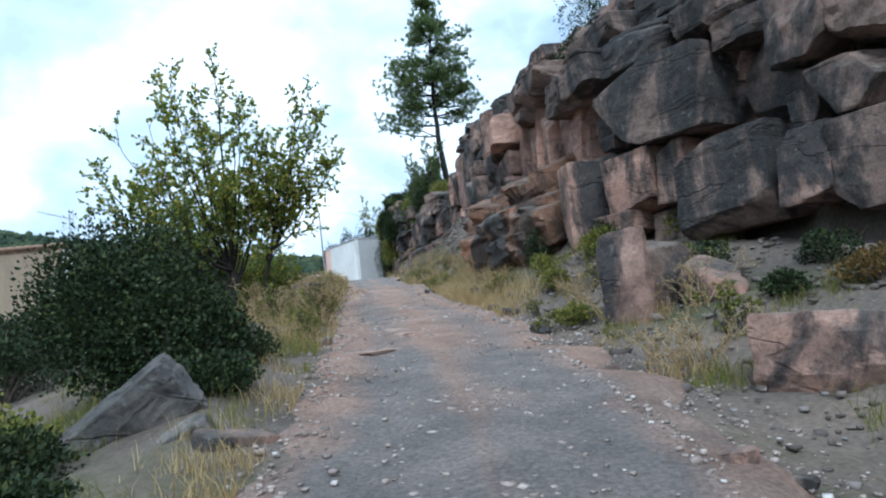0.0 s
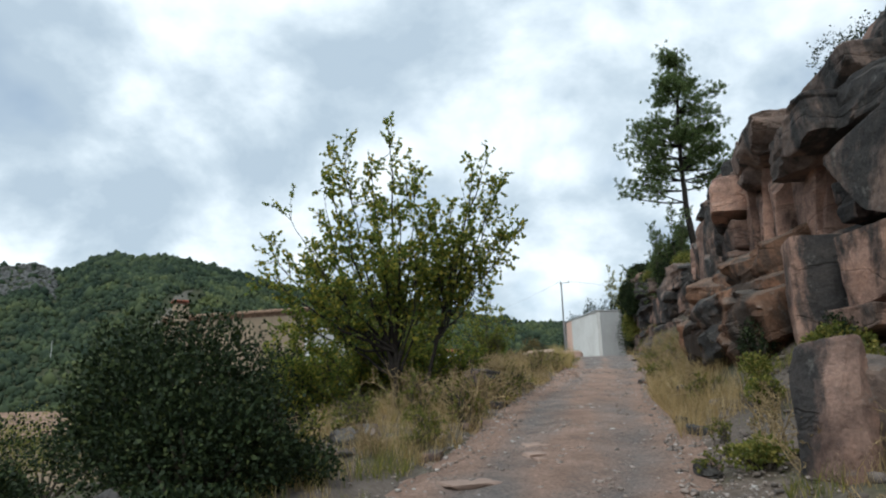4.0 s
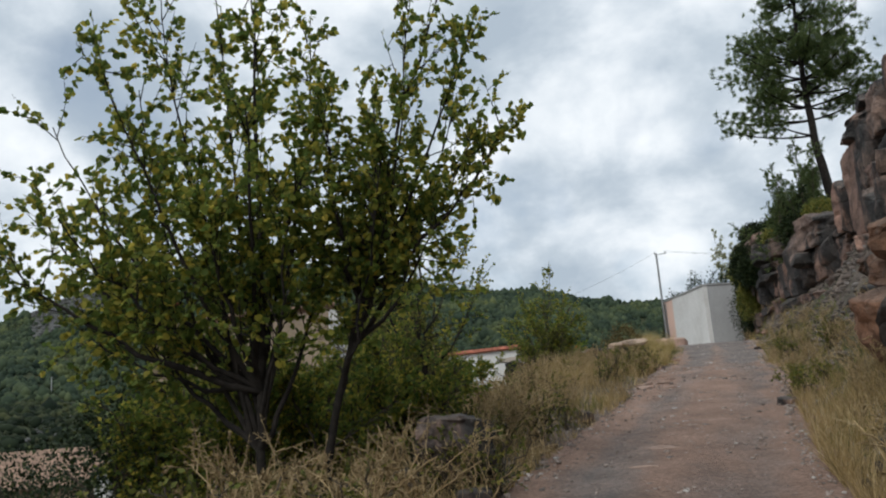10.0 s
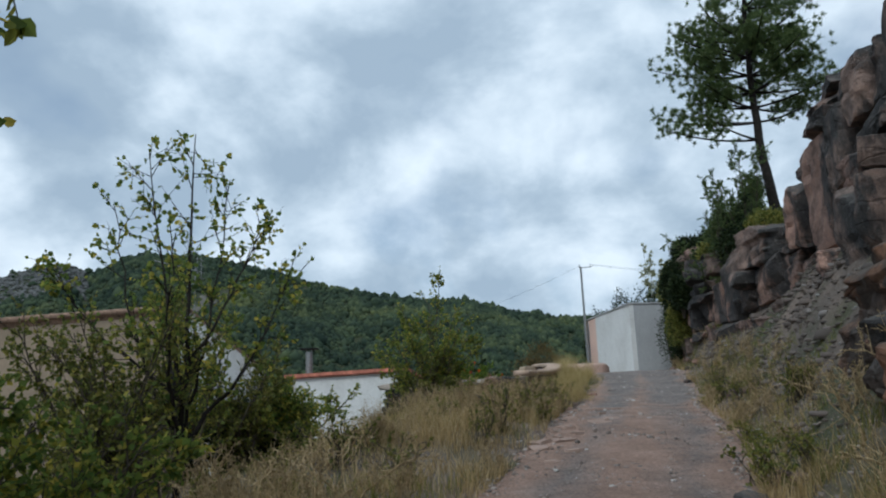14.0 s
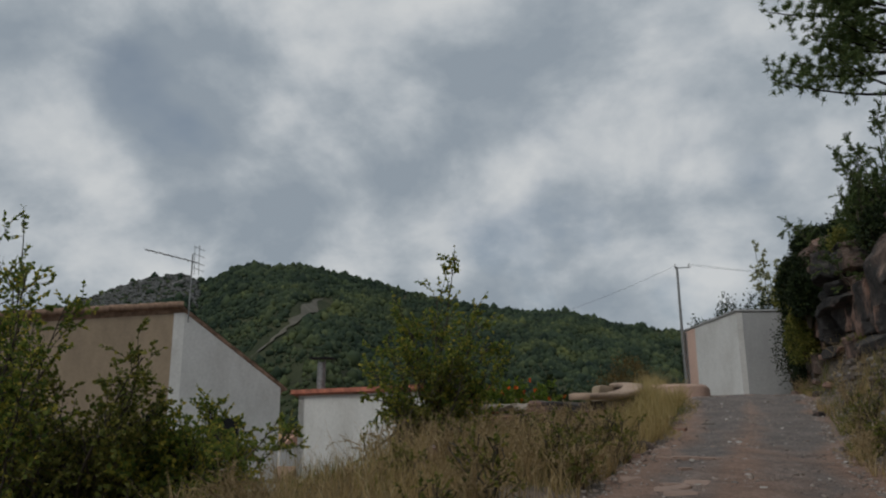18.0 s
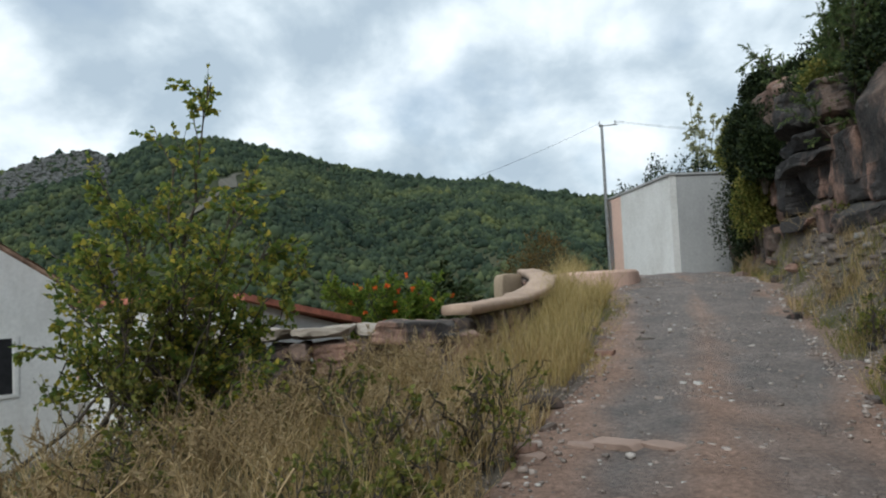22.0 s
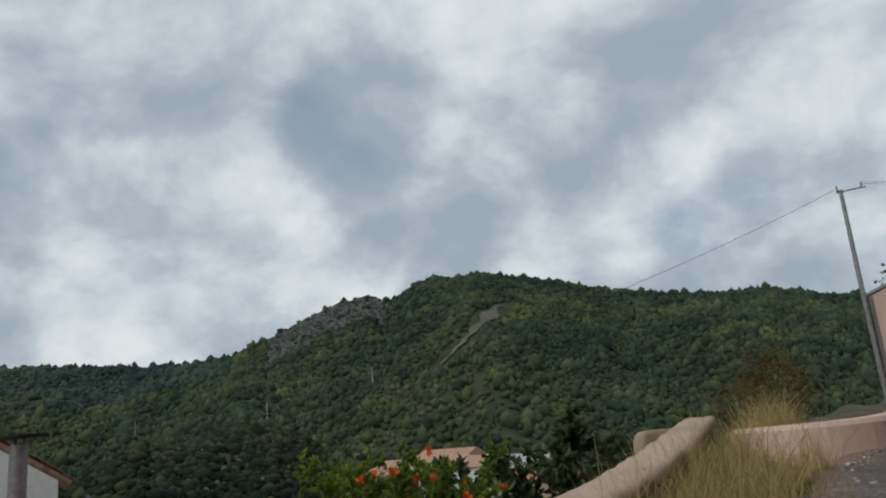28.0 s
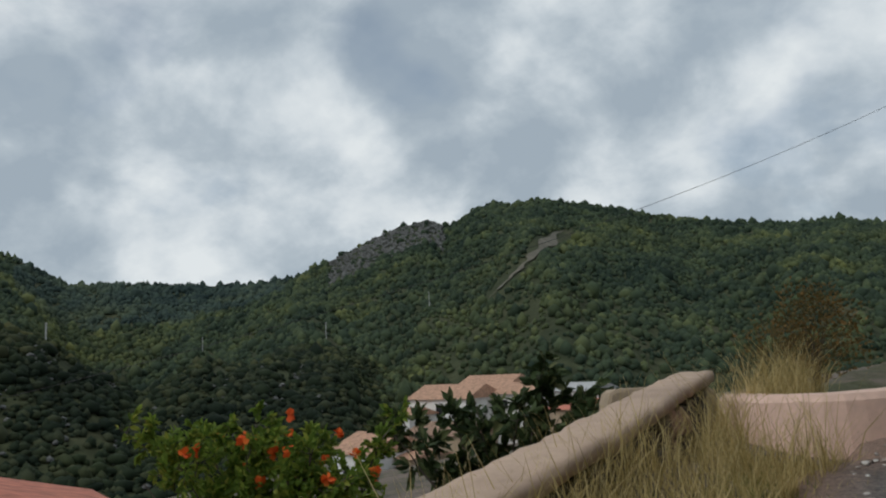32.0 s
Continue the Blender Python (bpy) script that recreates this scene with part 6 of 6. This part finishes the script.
def build_shed():
    p0, p1, p2 = Vector((-2.5, 30.9, 0)), Vector((0.95, 29.05, 0)), Vector((1.95, 31.15, 0))
    p3 = p0 + (p2 - p1) + Vector((-0.2, 0.3, 0))
    shed = thing("white_shed", 0, 0, 0, "white rendered shed with an orange tile roof edge", "shed")
    up = lambda p, z: (p.x, p.y, z)
    nb = (p2 - p1).normalized() * 0.2
    nl = (p0 - p1).normalized() * 0.2
    za, z1, zb, zc = 2.94, 2.9, 2.46, 2.16
    slab_under(shed, "front_wall", [up(p0, -1.2), up(p1, -1.2), up(p1, z1 + 0.03), up(p0, za)], nb[:], WHITEWASH, "white front wall")
    q1 = p1 + nb * 1.02
    slab_under(shed, "side_wall", [up(q1, -1.2), up(p2, -1.2), up(p2, zb), up(q1, z1)], nl[:], WHITEWASH, "white side wall with rain streaks")
    slab_under(shed, "back_wall", [up(p2, -1.2), up(p3, -1.2), up(p3, zc), up(p2, zb)], (-nb)[:], WHITEWASH)
    slab_under(shed, "end_wall", [up(p3, -1.2), up(p0, -1.2), up(p0, za - 0.02), up(p3, zc)], (-nl)[:], WHITEWASH)
    ex = (p1 - p0).normalized() * 0.14
    ey = (p2 - p1).normalized() * 0.14
    slab_under(shed, "roof", [up(p0 - ex - ey, za + 0.04), up(p1 + ex - ey, z1 + 0.07), up(p2 + ex + ey, zb + 0.04), up(p3 - ex + ey, zc + 0.04)], (0, 0, 0.09), TILE, "flat orange-red tiled roof")
    flue = thing("flue_pipe", -1.95, 30.85, 3.04, "metal stove flue with a flat rain cap", "chimney")
    part("pipe", tube_data("pipe", [(0, 0, -0.05), (0, 0, 0.66)], [0.1, 0.1], METAL, 12), flue)
    part("cap", box_data("cap", -0.26, -0.2, 0.73, 0.26, 0.2, 0.77, DARK, 0.01), flue, "dark flat rain cap")
    for dx in (-0.08, 0.08):
        part("bracket", box_data("bracket", dx - 0.01, -0.02, 0.61, dx + 0.01, 0.02, 0.732, METAL, 0), flue)


def build_walls():
    rng = np.random.default_rng(7)
    w = thing("stone_wall", 0.75, 27.4, 0, "low dry stone wall with flat capping stones", "wall", rz=7.0)
    # courses of stones
    u = 0.0
    for course in range(7):
        z0, h = 1.05 + course * 0.2, 0.2
        u = -0.2 + rng.uniform(0, 0.2)
        while u < 2.85:
            ln = rng.uniform(0.22, 0.55)
            ob = part("stone", rock_data("stone", (ln, 0.45, h * 1.02), 2000 + int(u * 100) + course * 1000, ROCK_GREY if rng.random() < 0.7 else ROCK, 7, 12, 0.09, 8), w)
            ob.matrix_local = pose(u + ln / 2, rng.normal(0, 0.03), z0 + h / 2, rng.normal(0, 3), rng.normal(0, 3), rng.normal(0, 4))
            u += ln * 0.97
    u = -0.25
    while u < 2.9:
        ln = rng.uniform(0.6, 0.95)
        ob = part("capping_stone", rock_data("capping_stone", (ln, 0.62, 0.13), 3000 + int(u * 100), CONCRETE, 12, 14, 0.07, 8), w, "pale flat capping stone")
        ob.matrix_local = pose(u + ln / 2, rng.normal(0, 0.02), 2.55 + rng.normal(0, 0.02), rng.normal(0, 2), rng.normal(0, 2), rng.normal(0, 3))
        u += ln
    # the curved parapet beside the track
    path = [(3.95, 27.75, 2.8), (4.32, 28.6, 2.82), (4.66, 29.45, 2.87), (4.92, 30.1, 2.95), (5.08, 30.8, 3.05), (5.15, 31.6, 3.13), (5.14, 32.8, 3.21), (5.07, 34.3, 3.3), (4.98, 36.0, 3.37)]
    pts = np.array(path)
    t = np.linspace(0, len(pts) - 1, 40)
    P = np.stack([np.interp(t, range(len(pts)), pts[:, i]) for i in range(3)], -1)
    for _ in range(3):
        P[1:-1] = (P[:-2] + 2 * P[1:-1] + P[2:]) / 4
    d = np.gradient(P[:, :2], axis=0)
    d /= np.linalg.norm(d, axis=1)[:, None]
    nrm = np.stack([-d[:, 1], d[:, 0], 0 * d[:, 0]], -1)
    wall = thing("parapet_wall", 0, 0, 0, "curved stone parapet with a thick pale plaster cap", "wall")
    fine = np.linspace(0, len(P) - 1, 160)
    Q, N = (np.stack([np.interp(fine, range(len(P)), A[:, i]) for i in range(3)], -1) for A in (P, nrm))
    for _ in range(14):
        for line in (Q, N):
            line[1:-1] = (line[:-2] + 2 * line[1:-1] + line[2:]) / 4
    side = np.array([(0.17, -0.12), (0.2, -0.105), (0.21, -0.05), (0.2, -0.008), (0.13, 0.002), (0.04, 0.006), (-0.04, 0.006), (-0.13, 0.002), (-0.2, -0.008), (-0.21, -0.05), (-0.2, -0.105), (-0.17, -0.12)])
    v = np.stack([Q + N * a + np.array([0, 0, b]) for a, b in side], 1)
    flat = v.reshape(-1, 3)
    lump = np.stack([vnoise(flat * 2.6 + 9 * c, 5 + c) * 0.014 + vnoise(flat * 9.0 + 9 * c, 8 + c) * 0.012 for c in range(3)], -1)
    vv, ff = sheet((flat + lump).reshape(v.shape))
    n = len(side)
    caps = [list(range(n)), list(range(len(vv) - n, len(vv)))]
    me = mesh_from("cap", vv, [tuple(q) for q in ff] + [tuple(caps[0][::-1]), tuple(caps[1])], PINK_CAP, True)
    part("cap", me, wall, "rounded pinkish plaster cap")
    for i in range(0, 39):
        for c in range(6):
            if rng.random() < 0.06:
                continue
            p = P[i] + (P[i + 1] - P[i]) * rng.uniform(0.3, 0.7)
            ln = np.linalg.norm(P[i + 1] - P[i]) * rng.uniform(1.0, 1.25)
            ob = part("stone", rock_data("stone", (ln, 0.34, 0.235), 4000 + i * 10 + c, ROCK if rng.random() < 0.6 else ROCK_GREY, 6, 12, 0.09, 8), wall)
            ob.matrix_local = pose(p[0], p[1], p[2] - 0.27 - c * 0.225, rng.normal(0, 3), rng.normal(0, 3), math.degrees(math.atan2(d[i][1], d[i][0])) + rng.normal(0, 4))
    # step of big stones where the two walls meet
    for x, y, z, s in ((3.5, 27.62, 2.52, (0.95, 0.6, 0.26)), (3.6, 27.55, 2.27, (0.6, 0.55, 0.3)), (3.85, 27.6, 2.05, (0.6, 0.6, 0.3)), (3.95, 27.5, 2.36, (0.4, 0.5, 0.3))):
        rock("wall_stone", x, y, z, s, int(x * 100 + z * 10), ROCK, "large reddish stone at the corner of the wall", (0, 3, 12), 12, 12, 0.07, 9, "corner stones of the wall")
    back = thing("garden_wall", 4.25, 34.7, 0, "short rough plastered wall end beyond the parapet", "wall")
    part("body", rock_data("body", (1.3, 0.35, 1.5), 77, TAN_RENDER, 12, 12, 0.015, 2), back).matrix_local = pose(0.5, 0.55, 2.5, 0, 0, 50)
    kerb = thing("kerb_wall", 0, 0, 0, "low pink concrete kerb at the road's end", "kerb")
    kp = np.array([(5.62, 34.7, 3.2), (5.9, 34.05, 3.22), (6.4, 33.9, 3.23), (6.95, 34.4, 3.24), (7.35, 36.2, 3.24), (7.6, 38.5, 3.25), (7.85, 41.0, 3.27)])
    t = np.linspace(0, 6, 36)
    K = np.stack([np.interp(t, range(7), kp[:, i]) for i in range(3)], -1)
    for _ in range(2):
        K[1:-1] = (K[:-2] + 2 * K[1:-1] + K[2:]) / 4
    dk = np.gradient(K[:, :2], axis=0)
    dk /= np.linalg.norm(dk, axis=1)[:, None]
    nk = np.stack([-dk[:, 1], dk[:, 0], 0 * dk[:, 0]], -1)
    prof = [(-0.24, -0.8), (-0.17, -0.05), (-0.13, 0.0), (0.13, 0.0), (0.17, -0.05), (0.24, -0.8)]
    vv, ff = sheet(np.stack([K + nk * a + np.array([0, 0, b]) for a, b in prof], 1))
    n = len(prof)
    part("body", mesh_from("body", vv, [tuple(q) for q in ff] + [tuple(range(n))[::-1], tuple(range(len(vv) - n, len(vv)))], PINK_PLASTER, False), kerb)


def simple_house(name, x, y, z, w, d, h, rise, rz, wall, label, windows, roof=None):
    ho = thing(name, x, y, z, label, "house", "village houses", rz=rz)
    part("wall", box_data("wall", 0, 0, -6, w, d, h, wall, 0.03), ho)
    v = [(-0.25, -0.3, h + 0.004), (w + 0.25, -0.3, h + 0.004), (w + 0.25, d + 0.3, h + 0.004), (-0.25, d + 0.3, h + 0.004), (-0.25, d / 2, h + rise), (w + 0.25, d / 2, h + rise)]
    f = [(0, 1, 5, 4), (2, 3, 4, 5), (0, 4, 3), (1, 2, 5), (3, 2, 1, 0)]
    part("roof", mesh_from("roof", v, f, roof or TILE_PALE), ho, "pale clay tile roof")
    for wx, wz, ww, wh in windows:
        window_in(ho, (wx, 0, wz), (1, 0, 0), (0, 0, 1), (0, -1, 0), ww, wh)
    return ho


def build_village():
    simple_house("village_house", -34.5, 92, -4.6, 7.2, 6, 4.6, 1.3, -8, WHITEWASH, "white village house with a tile roof and small windows", [(1.0, 3.2, 0.6, 0.7), (3.9, 3.5, 0.9, 0.9), (6.0, 3.4, 0.8, 0.9)])
    simple_house("village_house", -33.5, 100, -2.0, 6.4, 6, 2.6, 1.3, -8, TAN_RENDER, "tan village house with a broad tile roof", [])
    simple_house("village_house", -27.0, 95, -4.0, 5.5, 5, 4.2, 1.0, -15, WHITEWASH, "white village house half hidden by a loquat", [(2.0, 3.2, 0.7, 0.9)])
    simple_house("village_house", -22.5, 96, -4.0, 6.0, 5, 4.3, 0.7, -10, WHITEWASH, "low white village house with a flat pale roof", [(1.5, 3.4, 0.7, 0.8)], GREY_RENDER)
    simple_house("village_house", -18.8, 90, -4.0, 5.0, 5, 3.0, 0.8, -10, TAN_RENDER, "low house with a bright orange tile roof", [], TILE)
    simple_house("village_house", -30.5, 85, -5.8, 6.5, 5, 3.2, 0.9, -12, TAN_RENDER, "old tan stone house with a sagging tile roof", [(1.2, 1.6, 0.5, 0.7)], TILE_OLD)
    simple_house("village_house", -34.6, 88, -4.2, 3.0, 4, 2.9, 0.7, -10, WHITEWASH, "small white annexe with a tile roof", [(0.8, 1.6, 0.4, 0.6), (2.2, 1.6, 0.5, 1.0)])
    simple_house("village_house", -30.4, 74, -6.6, 4.6, 6, 3.8, 1.3, -16, WHITEWASH, "cream village house with two small windows", [(2.2, 2.6, 0.6, 0.7), (2.4, 0.7, 0.6, 0.6)])
    simple_house("village_house", -25.8, 75.5, -6.6, 2.4, 4, 3.3, 0.5, -16, TAN_RENDER, "lean-to annexe beside a cream house", [(0.5, 2.2, 0.3, 0.4)])
    old = simple_house("old_barn", -14.0, 20.5, -3.0, 5.5, 4.5, 3.1, 0.8, 12, TAN_RENDER, "old barn with a low weathered tile roof", [], TILE_OLD)
    part("gate_post", box_data("gate_post", 5.6, -0.6, -2, 5.95, -0.25, 3.3, WHITEWASH, 0.02), old)


build_hut()
build_pole()
build_house()
build_shed()
build_village()
build_main_tree()
build_small_trees()
build_oaks()
build_pine()
build_garden()
build_walls()
build_terrace_bushes()
build_grass()
build_dry_weeds()
